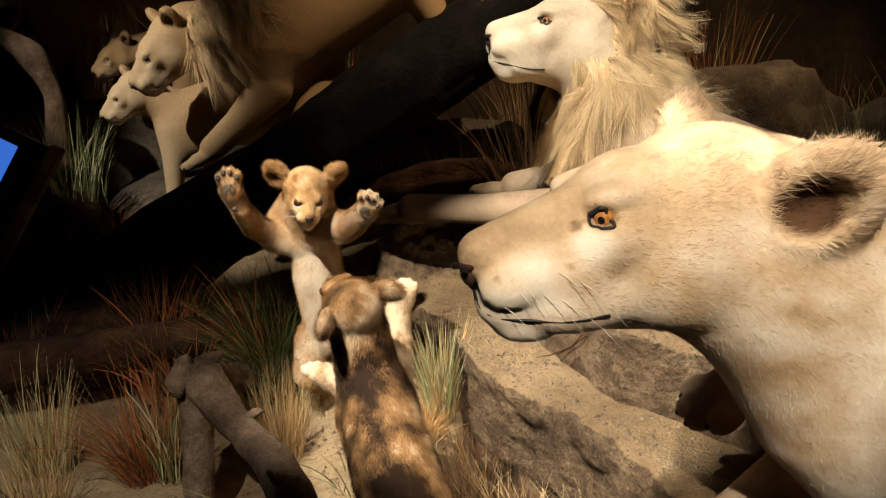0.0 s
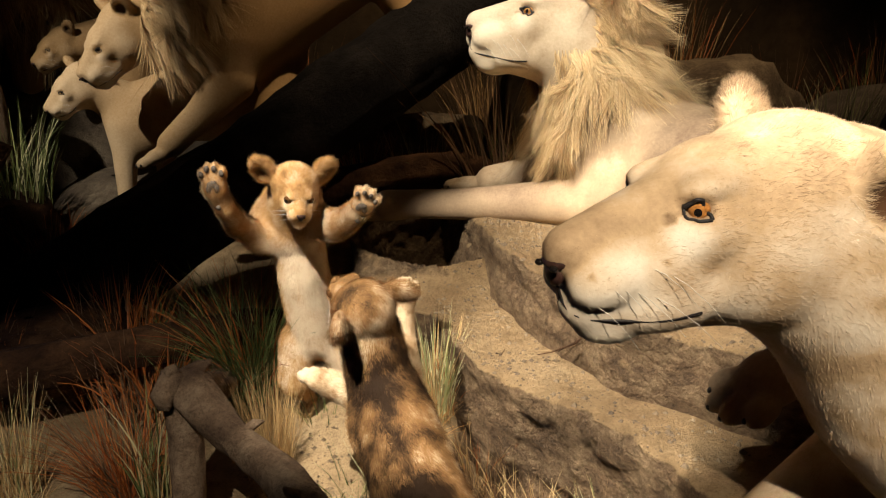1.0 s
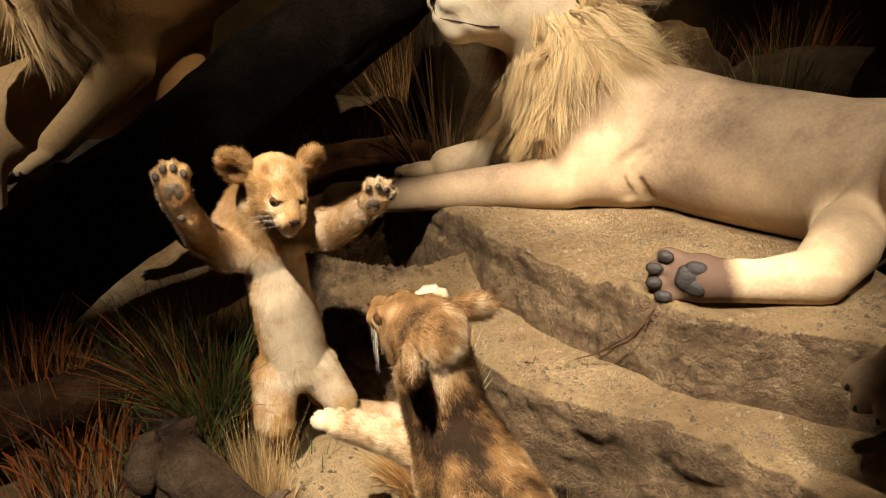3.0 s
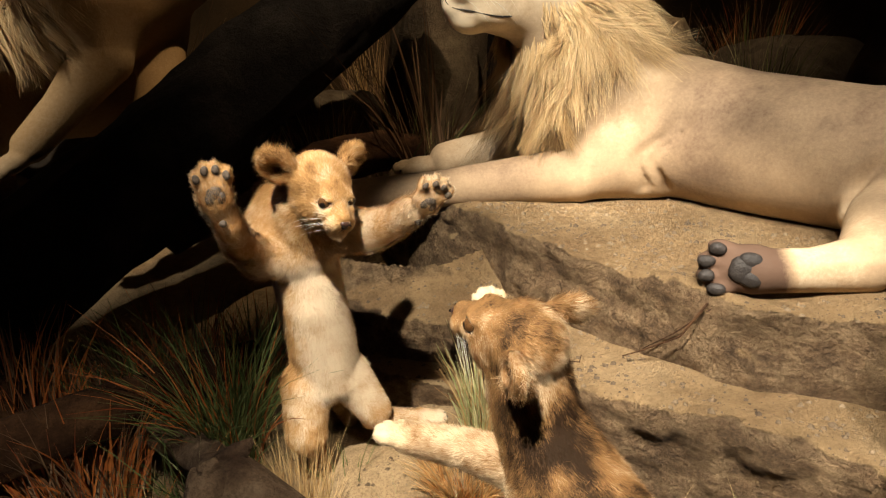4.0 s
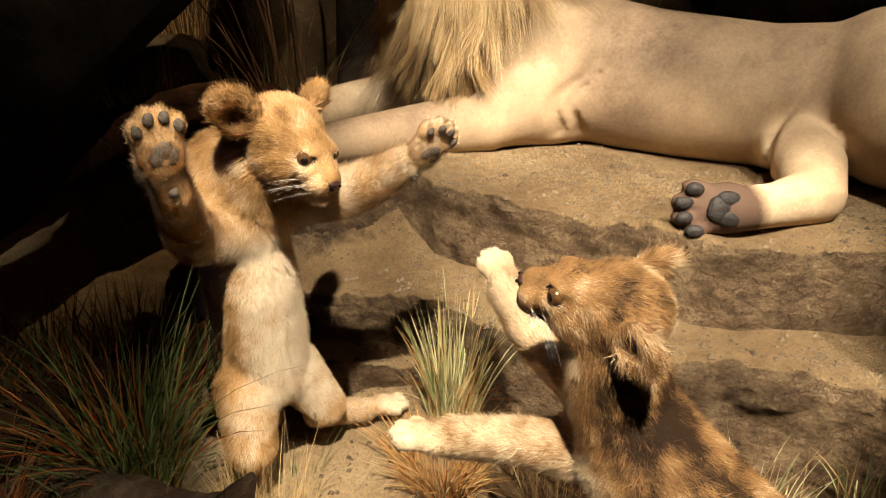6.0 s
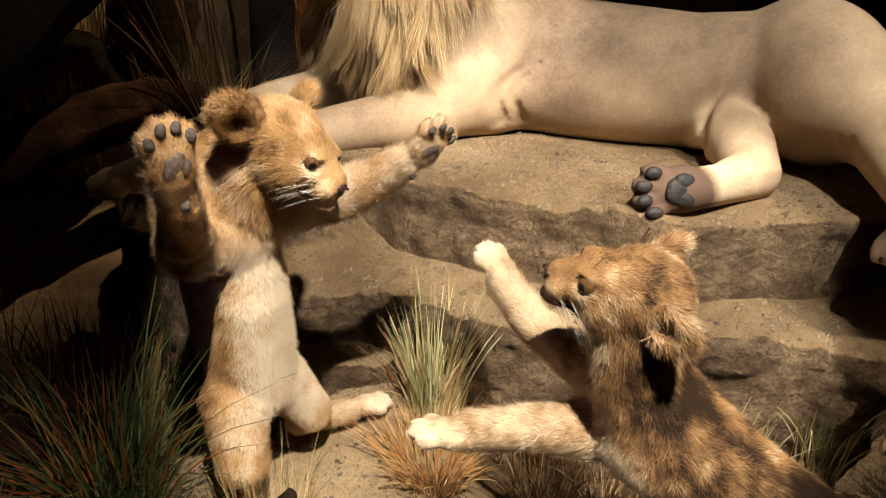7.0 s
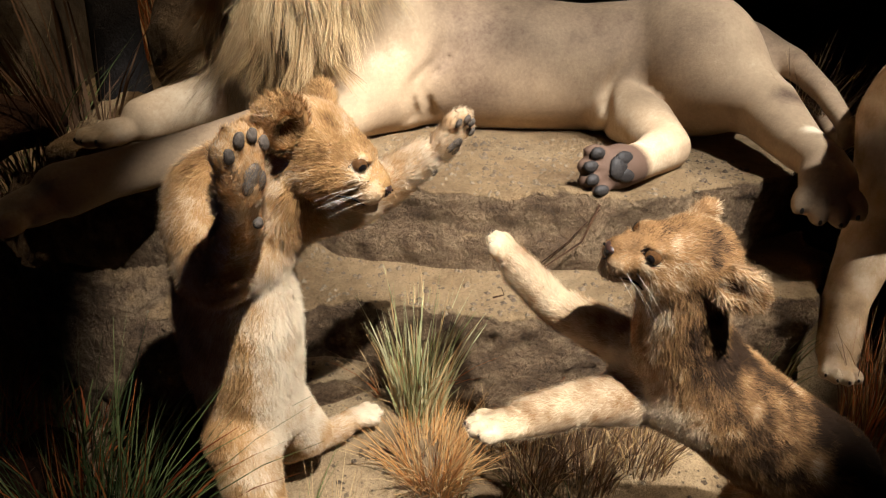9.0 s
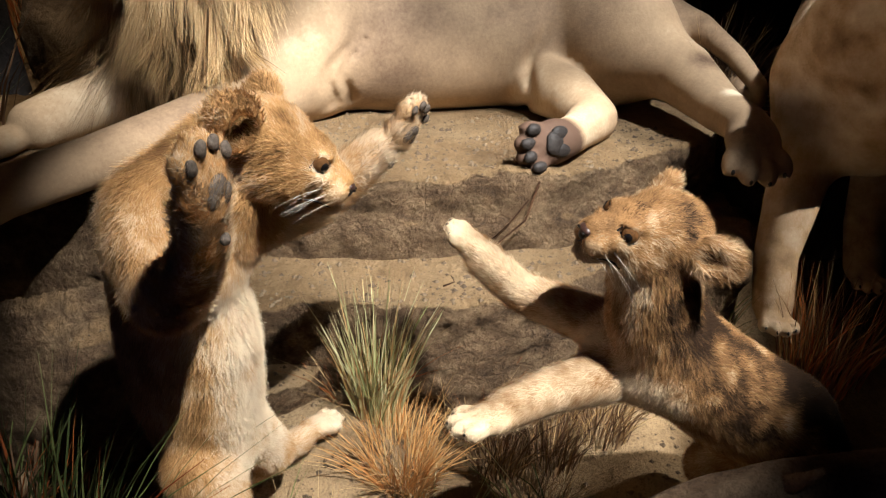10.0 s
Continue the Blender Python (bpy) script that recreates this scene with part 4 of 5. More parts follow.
def resting_lion():
    s = Sculpt(0.010, 0.06, 6)
    s.chain([((0.55, 2.22, 0.50), 0.17), ((0.70, 2.12, 0.405), 0.195), ((0.81, 1.88, 0.375), 0.18), ((0.92, 1.62, 0.365), 0.17), ((1.0, 1.45, 0.38), 0.17), ((1.02, 1.30, 0.385), 0.15)], 0.33, 0.006)
    s.ball(frame_of((0.60, 2.07, 0.40), (0.33, -0.8, 0)), (0.17, 0.10, 0.19), 0.6, 0.006)
    m = frame_of((0.505, 2.31, 0.80), (-0.375, -0.07, 0.01), (0, 0, 1), 0.385, 0)
    head(s, m, 0.007, iris=3, tone=0.74, pale=1.0, ear_at=(-0.1, 0.30, 0.22), ear_size=0.9, whiskers=0.3)
    s.chain([((0.55, 2.32, 0.76), 0.15), ((0.55, 2.25, 0.58), 0.17)], 0.6, 0.008)
    # forelegs stretched out on the ledge
    s.chain([((0.60, 2.06, 0.34), 0.11), ((0.46, 2.11, 0.28), 0.078), ((0.32, 2.19, 0.265), 0.066), ((0.12, 2.285, 0.245), 0.052), ((-0.05, 2.355, 0.235), 0.049), ((-0.13, 2.385, 0.225), 0.055)], 0.36, 0.006)
    paw(s, (-0.185, 2.41, 0.205), (-1, 0.42, -0.15), (0, 0, 1), 0.122, 0.36, 0.005)
    s.chain([((0.55, 2.38, 0.36), 0.10), ((0.40, 2.47, 0.29), 0.07), ((0.25, 2.535, 0.262), 0.056)], 0.55, 0.006)
    paw(s, (0.17, 2.56, 0.245), (-1, 0.2, 0), (0, 0, 1), 0.105, 0.6, 0.005)
    # haunch, near hind leg with its pads shown, far hind leg hanging over the edge
    s.ball(frame_of((0.95, 1.35, 0.405), (-0.5, -0.65, -0.2)), (0.235, 0.155, 0.185), 0.5, 0.006, 0.018)
    s.chain([((0.86, 1.52, 0.29), 0.08), ((0.72, 1.40, 0.285), 0.068), ((0.60, 1.335, 0.265), 0.056), ((0.50, 1.365, 0.26), 0.042), ((0.41, 1.395, 0.265), 0.042)], 0.6, 0.006, 0.02)
    paw(s, (0.39, 1.41, 0.268), (-0.62, 0.6, -0.06), (0.75, 0.55, -0.25), 0.108, 0.0, 0.004, pads=True, spread=0.95, big=1.2, carpal=False)
    s.chain([((0.92, 1.28, 0.38), 0.12), ((0.78, 1.14, 0.34), 0.075), ((0.62, 1.06, 0.30), 0.05), ((0.50, 1.02, 0.30), 0.042)], 0.5, 0.006, 0.03)
    paw(s, (0.465, 1.01, 0.275), (-1, -0.1, -0.55), (0, 0, 1), 0.128, 0.4, 0.005)
    s.dab((0.585, 1.045, 0.345), 0.03, 1.1)
    # cast shadow across the far hock, painted as a dark dab
    s.dab((0.72, 1.10, 0.37), 0.05, 0.05)
    s.ball(pose(0.985, 1.17, 0.355), (0.05, 0.04, 0.04), 0.6, 0.006)
    s.chain([((1.08, 1.19, 0.45), 0.042), ((1.0, 1.09, 0.42), 0.034), ((0.86, 1.01, 0.37), 0.026), ((0.76, 0.965, 0.325), 0.021), ((0.78, 0.955, 0.285), 0.019), ((0.87, 0.975, 0.275), 0.018), ((0.97, 1.0, 0.30), 0.02)], 0.3, 0.006)
    def skin(v, n, tones):
        low = np.clip((0.30 - v[:, 2]) / 0.12, 0, 1)
        high = np.clip((v[:, 2] - 0.36) / 0.16, 0, 1) * np.clip((2.02 - v[:, 1]) / 0.1, 0, 1)
        sole = np.clip((0.125 - np.linalg.norm(v - np.array([0.365, 1.435, 0.24]), axis=1)) / 0.03, 0, 1)
        tones = tones * (1 - sole) - 0.2 * sole
        return tones + (1 - sole) * 0.14 * fractal(v, 5, 3) + (1 - sole) * 0.10 * low - 0.16 * high + 0.05 * fractal(v, 40, 2)

    s.paints.append(skin)
    # folds of skin on the shoulder and before the haunch
    for a, c, y in (((0.0, 0.24), (0.12, 0.52), 1.985), ((0.0, 0.24), (0.10, 0.50), 1.955), ((0.0, 0.20), (0.04, 0.48), 1.517)):
        def fold(v, a=a, c=c, y=y):
            f = np.clip((v[..., 2] - a[1]) / (c[1] - a[1]), 0, 1)
            line = y - (a[0] + (c[0] - a[0]) * f) * 0.9 + 0.012 * np.sin(v[..., 2] * 40)
            away = np.abs(v[..., 1] - line)
            return (0.017 if y < 1.6 else 0.013) * np.exp(-(away / (0.016 if y < 1.6 else 0.011)) ** 2) * np.clip((v[..., 2] - a[1]) / 0.03, 0, 1) * np.clip((c[1] - v[..., 2]) / 0.08, 0, 1) * (v[..., 0] < 0.95)
        s.folds.append(fold)
    s.build().coat(150000, 0.0013, 0.15)
    n, v = s.normals, s.verts
    # the mane hangs round the face, down the chest and over the shoulder
    fwd = np.array([-0.98, -0.18, 0.0])
    rel = (v - np.array([0.52, 2.31, 0.80])) @ fwd
    ragged = 0.05 * fractal(v, 14, 2)
    neck = (rel < 0.06 + ragged) & (rel > -0.16) & (v[:, 2] > 0.58) & (v[:, 1] > 2.10)
    chest = (rel < 0.16) & (rel > -0.06) & (v[:, 2] < 0.66) & (v[:, 2] > 0.42) & (v[:, 1] > 2.12) & (n @ fwd > -0.3)
    jaw = (rel < 0.14 + ragged) & (rel > 0.0) & (v[:, 2] < 0.74) & (v[:, 2] > 0.55) & (v[:, 1] > 2.1)
    pick = neck | chest | jaw

    def length(p):
        front = (p - np.array([0.52, 2.31, 0.80])) @ fwd
        return (0.10 + 0.10 * np.clip((0.78 - p[:, 2]) / 0.25, 0, 1)) * np.clip(1.25 - 5 * np.clip(front, 0, 0.2), 0.35, 1)

    def drape(p):
        w = np.clip((p[:, 2] - 0.62) / 0.25, 0, 1)[:, None]
        return (1 - w) * np.array([0.02, -0.05, -1.0]) + w * np.array([0.75, 0.05, -0.35])

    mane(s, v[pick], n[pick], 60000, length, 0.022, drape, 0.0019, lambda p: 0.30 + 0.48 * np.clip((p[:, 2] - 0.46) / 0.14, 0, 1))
    tuft = (np.linalg.norm(v - np.array([0.97, 1.0, 0.30]), axis=1) < 0.045)
    mane(s, v[tuft], n[tuft], 1500, lambda p: np.full(len(p), 0.09), 0.02, lambda p: np.tile([0.5, 0.1, 0.5], (len(p), 1)), 0.0025, -0.05)
    s.finish("lion_figure", figure_mats(LION_FUR), "pale sandy male lion mount with a blond mane lying", "lion figure", "mounted lions")


def stepping_lion():
    s = Sculpt(0.012, 0.06, 7)
    m = frame_of((-1.08, 2.93, 0.83), (-0.14, -0.11, -0.17), (0, 0, 1), 0.27, 0)
    head(s, m, 0.007, iris=4, tone=0.6, pale=0.85, whiskers=0.3)
    s.chain([((-1.02, 2.97, 0.84), 0.12), ((-0.85, 3.0, 0.82), 0.17), ((-0.64, 3.02, 0.84), 0.21), ((-0.34, 3.12, 1.02), 0.20), ((0.0, 3.22, 1.22), 0.19)], 0.42, 0.007)
    s.chain([((-0.70, 2.93, 0.72), 0.14), ((-0.70, 2.89, 0.62), 0.085), ((-0.83, 2.82, 0.49), 0.058), ((-0.93, 2.77, 0.40), 0.05)], 0.5, 0.006)
    paw(s, (-0.98, 2.74, 0.36), (-1, -0.35, -0.4), (0, 0, 1), 0.095, 0.6, 0.005)
    s.chain([((-0.55, 3.12, 0.68), 0.12), ((-0.55, 3.0, 0.54), 0.07), ((-0.60, 2.88, 0.44), 0.055), ((-0.68, 2.78, 0.36), 0.05)], 0.4, 0.006)
    s.chain([((0.0, 3.15, 1.1), 0.15), ((-0.08, 3.05, 0.95), 0.08), ((0.0, 3.0, 0.80), 0.055)], 0.4, 0.006)
    s.chain([((0.08, 3.3, 1.2), 0.16), ((0.12, 3.1, 1.0), 0.08), ((0.2, 3.05, 0.92), 0.055)], 0.4, 0.006)
    s.build().coat(60000, 0.002, 0.2)
    n, v = s.normals, s.verts
    pick = (v[:, 0] < -0.74) & (v[:, 0] > -1.0) & (v[:, 2] > 0.74) & (v[:, 1] > 2.84)
    mane(s, v[pick], n[pick], 15000, lambda p: np.full(len(p), 0.13), 0.03, lambda p: np.tile([0.6, -0.1, -0.6], (len(p), 1)), 0.003, 0.7)
    s.finish("lion_figure", figure_mats(DIM_FUR), "male lion mount stepping down over the charred trunk", "lion figure", "mounted lions")


def young_lioness():
    s = Sculpt(0.011, 0.05, 8)
    m = frame_of((-1.33, 3.09, 0.63), (-0.12, -0.11, -0.115), (0, 0, 1), 0.205, 0)
    head(s, m, 0.007, iris=4, tone=0.6, pale=0.9, whiskers=0.3, ear_size=1.2, ear_at=(-0.1, 0.36, 0.2), ear_tip=(-0.2, 0.85, 0.5))
    s.chain([((-1.29, 3.12, 0.58), 0.075), ((-1.18, 3.17, 0.48), 0.115), ((-0.95, 3.27, 0.50), 0.17), ((-0.6, 3.42, 0.46), 0.16)], 0.45, 0.007)
    s.ball(pose(-1.15, 3.16, 0.42), (0.13, 0.12, 0.15), 0.5, 0.007)
    s.chain([((-1.2, 3.11, 0.42), 0.07), ((-1.22, 3.08, 0.25), 0.045), ((-1.23, 3.07, 0.12), 0.035)], 0.62, 0.006)
    s.chain([((-1.1, 3.28, 0.42), 0.07), ((-1.12, 3.3, 0.25), 0.045), ((-1.12, 3.3, 0.1), 0.035)], 0.5, 0.006)
    s.chain([((-0.6, 3.45, 0.4), 0.11), ((-0.55, 3.45, 0.2), 0.05), ((-0.55, 3.45, -0.05), 0.04)], 0.5, 0.006)
    s.build().coat(40000, 0.002, 0.2)
    s.finish("lioness_figure", figure_mats(DIM_FUR), "tawny young lioness mount standing under the larger lion", "lion figure", "mounted lions")


def far_lions():
    s = Sculpt(0.012, 0.05, 9)
    m = frame_of((-1.50, 3.40, 0.77), (-0.10, -0.13, -0.09), (0, 0, 1), 0.19, 0)
    head(s, m, 0.007, iris=4, tone=0.6, pale=0.85, whiskers=0.3)
    s.chain([((-1.44, 3.45, 0.76), 0.08), ((-1.25, 3.55, 0.78), 0.12), ((-0.9, 3.7, 0.76), 0.15)], 0.5, 0.007)
    s.chain([((-1.25, 3.55, 0.70), 0.08), ((-1.3, 3.55, 0.5), 0.06)], 0.5, 0.006)
    s.build().coat(25000, 0.002, 0.2)
    s.finish("lioness_figure", figure_mats(DIM_FUR), "tawny lioness mount with a lowered head", "lion figure", "mounted lions")
    s = Sculpt(0.014, 0.06, 10)
    m = frame_of((-1.95, 3.55, 1.12), (-0.25, -0.12, -0.08), (0, 0, 1), 0.27, 0)
    head(s, m, 0.007, iris=4, tone=0.6, pale=0.85, whiskers=0.3)
    s.chain([((-1.85, 3.6, 1.05), 0.15), ((-1.6, 3.7, 0.98), 0.20), ((-1.2, 3.85, 1.0), 0.2)], 0.45, 0.007)
    s.chain([((-1.7, 3.6, 0.9), 0.11), ((-1.75, 3.55, 0.6), 0.07)], 0.45, 0.006)
    s.build().coat(25000, 0.002, 0.2)
    n, v = s.normals, s.verts
    pick = (v[:, 0] < -1.5) & (v[:, 0] > -1.95) & (v[:, 2] > 0.85)
    mane(s, v[pick], n[pick], 9000, lambda p: np.full(len(p), 0.17), 0.04, lambda p: np.tile([0.3, -0.3, -0.9], (len(p), 1)), 0.004, 0.6)
    s.finish("lion_figure", figure_mats(DIM_FUR), "blond-maned male lion mount at the back of the diorama", "lion figure", "mounted lions")


standing_cub()
playing_cub()
lioness()
resting_lion()
stepping_lion()
young_lioness()
far_lions()


# ---- timber ----
def log_of(name, points, radii, mat, label, rough=0.03, sides=28, seg=14, category="log"):
    pts = [Vector(p) for p in points]
    dense, rr = [], []
    for i in range(len(pts) - 1):
        for j in range(seg):
            f = j / seg
            dense.append(pts[i].lerp(pts[i + 1], f))
            rr.append(radii[i] + (radii[i + 1] - radii[i]) * f)
    dense.append(pts[-1])
    rr.append(radii[-1])
    for _ in range(seg // 2):
        dense = [dense[0]] + [(dense[i - 1] + dense[i] * 2 + dense[i + 1]) / 4 for i in range(1, len(dense) - 1)] + [dense[-1]]
    v, f = tube_mesh(dense, rr, sides)
    c = np.repeat(np.array([list(p) for p in dense]), sides, 0)
    out = v - c
    ring = np.tile(np.arange(sides), len(dense)) / sides * 2 * np.pi
    along = np.repeat(np.arange(len(dense)) / seg, sides)
    furrow = smooth_noise(np.stack([np.cos(ring) * 4, np.sin(ring) * 4, along * 1.6], 1), 1.0) + 0.5 * smooth_noise(np.stack([np.cos(ring) * 9, np.sin(ring) * 9, along * 3], 1), 1.0)
    v = c + out * (1 + rough * 4 * furrow + rough * 3 * fractal(v, 7, 3))[:, None]
    return tagged(mesh_ob(name, v, f, [mat]), label, category)


log_of("fallen_log", [(-1.9, 2.25, -0.42), (-1.25, 2.42, -0.04), (-0.50, 2.68, 0.40), (0.0, 2.95, 0.70), (0.5, 3.2, 1.0)], [0.19, 0.18, 0.165, 0.15, 0.15], CHAR, "large charred black tree trunk leaning across the diorama")
log_of("fallen_log", [(-0.62, 2.62, 0.12), (-0.30, 2.76, 0.22), (0.08, 2.88, 0.24), (0.3, 2.95, 0.20)], [0.06, 0.075, 0.075, 0.06], BARK, "smooth dark brown log behind the cub")
log_of("fallen_branch", [(-1.6, 1.72, -0.08), (-1.05, 1.92, -0.06), (-0.62, 2.05, -0.05), (-0.45, 2.1, -0.06)], [0.07, 0.065, 0.055, 0.04], BARK, "dark reddish brown branch lying among the grass", category="branch")
log_of("weathered_branch", [(-0.76, 2.06, -0.17), (-0.70, 2.0, -0.13), (-0.61, 1.83, -0.12), (-0.585, 1.60, 0.0), (-0.58, 1.42, 0.105), (-0.475, 1.305, 0.055), (-0.37, 1.18, 0.055), (-0.28, 1.02, 0.062), (-0.2, 0.8, 0.06)], [0.03, 0.036, 0.042, 0.036, 0.045, 0.033, 0.034, 0.036, 0.036], PALE_WOOD, "grey weathered forked branch bleached by age", 0.04, 20, 10, "branch")
log_of("weathered_branch", [(-0.59, 1.41, 0.08), (-0.585, 1.38, 0.0), (-0.58, 1.32, -0.14), (-0.58, 1.27, -0.36)], [0.035, 0.033, 0.036, 0.045], PALE_WOOD, "grey weathered branch stump standing in the earth", 0.05, 20, 10, "branch")
def stub(parent, points, radii, label=""):
    """A broken side shoot or splinter of a branch."""
    v, f = tube_mesh(points, radii, 9)
    v = v + 0.006 * np.stack([fractal(v + 3.0 * k, 40, 2) for k in range(3)], 1)
    mesh_ob("stub", v, f, [PALE_WOOD], parent=parent, label=label)


GNARL = [o for o in scene.objects if o.name.startswith("weathered_branch")][0]
stub(GNARL, [(-0.585, 1.425, 0.10), (-0.60, 1.40, 0.125), (-0.612, 1.375, 0.105), (-0.612, 1.365, 0.08)], [0.036, 0.032, 0.026, 0.012], "broken knotted end")
stub(GNARL, [(-0.572, 1.44, 0.115), (-0.548, 1.445, 0.14), (-0.53, 1.45, 0.14)], [0.028, 0.02, 0.008])
stub(GNARL, [(-0.60, 1.41, 0.12), (-0.595, 1.40, 0.155), (-0.585, 1.395, 0.165)], [0.022, 0.015, 0.006])
stub(GNARL, [(-0.44, 1.27, 0.07), (-0.41, 1.285, 0.085), (-0.395, 1.29, 0.088)], [0.012, 0.008, 0.003])
stub(GNARL, [(-0.30, 1.06, 0.07), (-0.315, 1.03, 0.11), (-0.32, 1.02, 0.125)], [0.016, 0.010, 0.004])
log_of("dead_branch", [(-1.86, 3.0, 0.88), (-1.70, 3.0, 0.78), (-1.64, 3.0, 0.62), (-1.66, 2.98, 0.3)], [0.03, 0.05, 0.04, 0.05], PALE_WOOD, "pale dead branch beside the farther lions", 0.05, 16, 10, "branch")
log_of("tree_trunk", [(0.78, 3.15, -0.1), (0.80, 3.18, 0.7), (0.84, 3.2, 1.6), (0.9, 3.25, 2.6)], [0.09, 0.075, 0.07, 0.06], CHAR, "thin dark tree trunk behind the resting lion", 0.03, 16, 10, "tree trunk")


# ---- grasses ----
def grass(base, count, height, spread, lean, mats, label, seed, width=0.0045, radius=0.04, name="grass_tuft", droop=0.5):
    """A tuft of curved tapering blades; mats are shared out at random."""
    rng = np.random.default_rng(seed)
    k = 6
    a = rng.random(count) * 2 * np.pi
    r = radius * np.sqrt(rng.random(count))
    p0 = np.array(base) + np.stack([r * np.cos(a), r * np.sin(a), np.zeros(count) - 0.02], 1)
    h = height * (0.45 + 0.6 * rng.random(count))[:, None, None]
    out = spread * rng.random((count, 1)) ** 0.7
    a2 = a + 0.8 * rng.standard_normal(count)
    d = np.stack([np.cos(a2), np.sin(a2)], 1) * out + np.array(lean)[None, :2]
    t = np.linspace(0, 1, k)[None, :, None]
    side3 = np.concatenate([d, np.zeros((count, 1))], 1)[:, None, :]
    up = np.array([0, 0, 1.0])
    bend = droop * rng.random((count, 1, 1))
    path = p0[:, None, :] + h * (side3 * (0.35 * t + 0.65 * t ** 2) + up * (t - bend * out[:, None] * t ** 2.5))
    tang = np.gradient(path, axis=1)
    rnd = rng.standard_normal((count, 1, 3))
    side = np.cross(tang, rnd)
    side /= np.maximum(np.linalg.norm(side, axis=2, keepdims=True), 1e-9)
    w = width * (0.6 + 0.7 * rng.random((count, 1, 1))) * (1 - 0.9 * t ** 1.5)
    v = np.stack([path - side * w / 2, path + side * w / 2], 2).reshape(-1, 3)
    f = np.array([[2 * i, 2 * i + 1, 2 * i + 3, 2 * i + 2] for i in range(k - 1)])
    q = (f[None] + (np.arange(count) * 2 * k)[:, None, None]).reshape(-1, 4)
    idx = np.repeat(rng.integers(0, len(mats), count), k - 1)
    return tagged(mesh_ob(name, v, q, mats, idx), label, "grass", "grass tufts", "stuff")


grass((-0.55, 1.93, -0.20), 420, 0.40, 0.75, (-0.05, -0.1), [GREEN, GREEN, GREEN, RUST], "tall green grass tuft with rusty tips beside the cub", 11, 0.004, 0.07)
grass((-0.62, 1.80, -0.22), 160, 0.25, 0.9, (0, -0.1), [GREEN], "green grass tuft spreading low", 12, 0.004, 0.06)
grass((-0.035, 1.66, -0.17), 300, 0.32, 0.34, (0.02, -0.02), [PALE_GREEN, PALE_GREEN, STRAW], "pale green grass tuft in front of the slab", 13, 0.0045, 0.04)
grass((0.0, 1.70, -0.17), 140, 0.24, 0.8, (0.1, 0.0), [RUST, STRAW], "rusty dry grass blades in front of the slab", 14, 0.0025, 0.05)
grass((-0.12, 1.59, -0.23), 900, 0.20, 0.7, (0, 0), [ORANGE_STRAW, ORANGE_STRAW, STRAW], "orange straw tuft in front of the slab", 15, 0.003, 0.05)
grass((-0.80, 1.56, -0.27), 330, 0.34, 0.75, (-0.05, 0), [RUST, RUST, REED], "rust-red dry grass tuft", 16, 0.003, 0.06)
grass((-0.70, 1.52, -0.27), 90, 0.36, 0.4, (0.1, 0), [PALE_GREEN, GREEN, STRAW], "green and straw grass blades in the foreground", 17, 0.005, 0.05)
grass((-0.46, 1.60, -0.25), 420, 0.30, 0.35, (0.0, 0.0), [STRAW], "tall straw tuft between branch and cub", 18, 0.0022, 0.055)
grass((-0.43, 1.78, -0.25), 260, 0.16, 0.55, (0.0, -0.1), [STRAW], "short straw tuft at the cub's foot", 19, 0.002, 0.05)
grass((-0.33, 1.74, -0.27), 30, 0.22, 0.5, (0.0, -0.1), [GREEN], "few green grass blades at the cub's foot", 20, 0.004, 0.03)
grass((-1.08, 1.58, -0.27), 260, 0.34, 0.4, (0, 0), [STRAW, STRAW, PALE_GREEN], "tall straw and green tuft", 21, 0.003, 0.07)
# added dark tufts that stand in for shade on the ground here
grass((-0.62, 2.22, -0.2), 200, 0.35, 0.6, (0, 0), [GREEN, REED, RUST], "dark dry grass added for shade below the charred trunk", 33, 0.005, 0.12)
for i, (x, y) in enumerate([(-0.50, 2.22), (-0.42, 2.38), (-0.72, 2.36), (-0.58, 2.08), (-0.36, 2.22)]):
    grass((x, y, -0.24), 160, 0.26, 0.7, (0, 0), [REED, GREEN, RUST], "dark dry grass added for shade below the charred trunk", 70 + i, 0.006, 0.10)
grass((-0.85, 1.95, -0.22), 200, 0.3, 0.6, (0, 0), [REED, RUST], "dark dry grass added for shade below the charred trunk", 34, 0.005, 0.12)
grass((-1.0, 1.35, -0.27), 200, 0.30, 0.5, (0, 0), [STRAW], "bright straw tuft near the rail", 22, 0.003, 0.07)
grass((0.37, 1.05, -0.17), 110, 0.20, 0.5, (-0.1, 0), [PALE_GREEN, GREEN, STRAW], "pale green grass tuft at the slab's corner", 23, 0.003, 0.05)
grass((0.14, 1.38, -0.2), 140, 0.14, 0.6, (0, 0), [STRAW, REED], "short dry grass along the slab", 24, 0.002, 0.09)
grass((0.06, 1.50, -0.2), 120, 0.14, 0.6, (0, 0), [STRAW, REED, RUST], "short dry grass along the slab", 25, 0.002, 0.07)
grass((0.26, 1.18, -0.2), 120, 0.18, 0.5, (0, 0), [STRAW, PALE_GREEN], "short dry grass along the slab", 26, 0.002, 0.07)
for i, (x, y, z) in enumerate([(0.03, 1.44, -0.26), (0.09, 1.34, -0.27), (0.0, 1.36, -0.38), (0.15, 1.25, -0.24), (-0.06, 1.40, -0.40)]):
    grass((x, y, z), 240, 0.17, 0.6, (-0.1, -0.05), [REED, REED, STRAW], "low brown dry grass below the slab's face", 90 + i, 0.0022, 0.06)
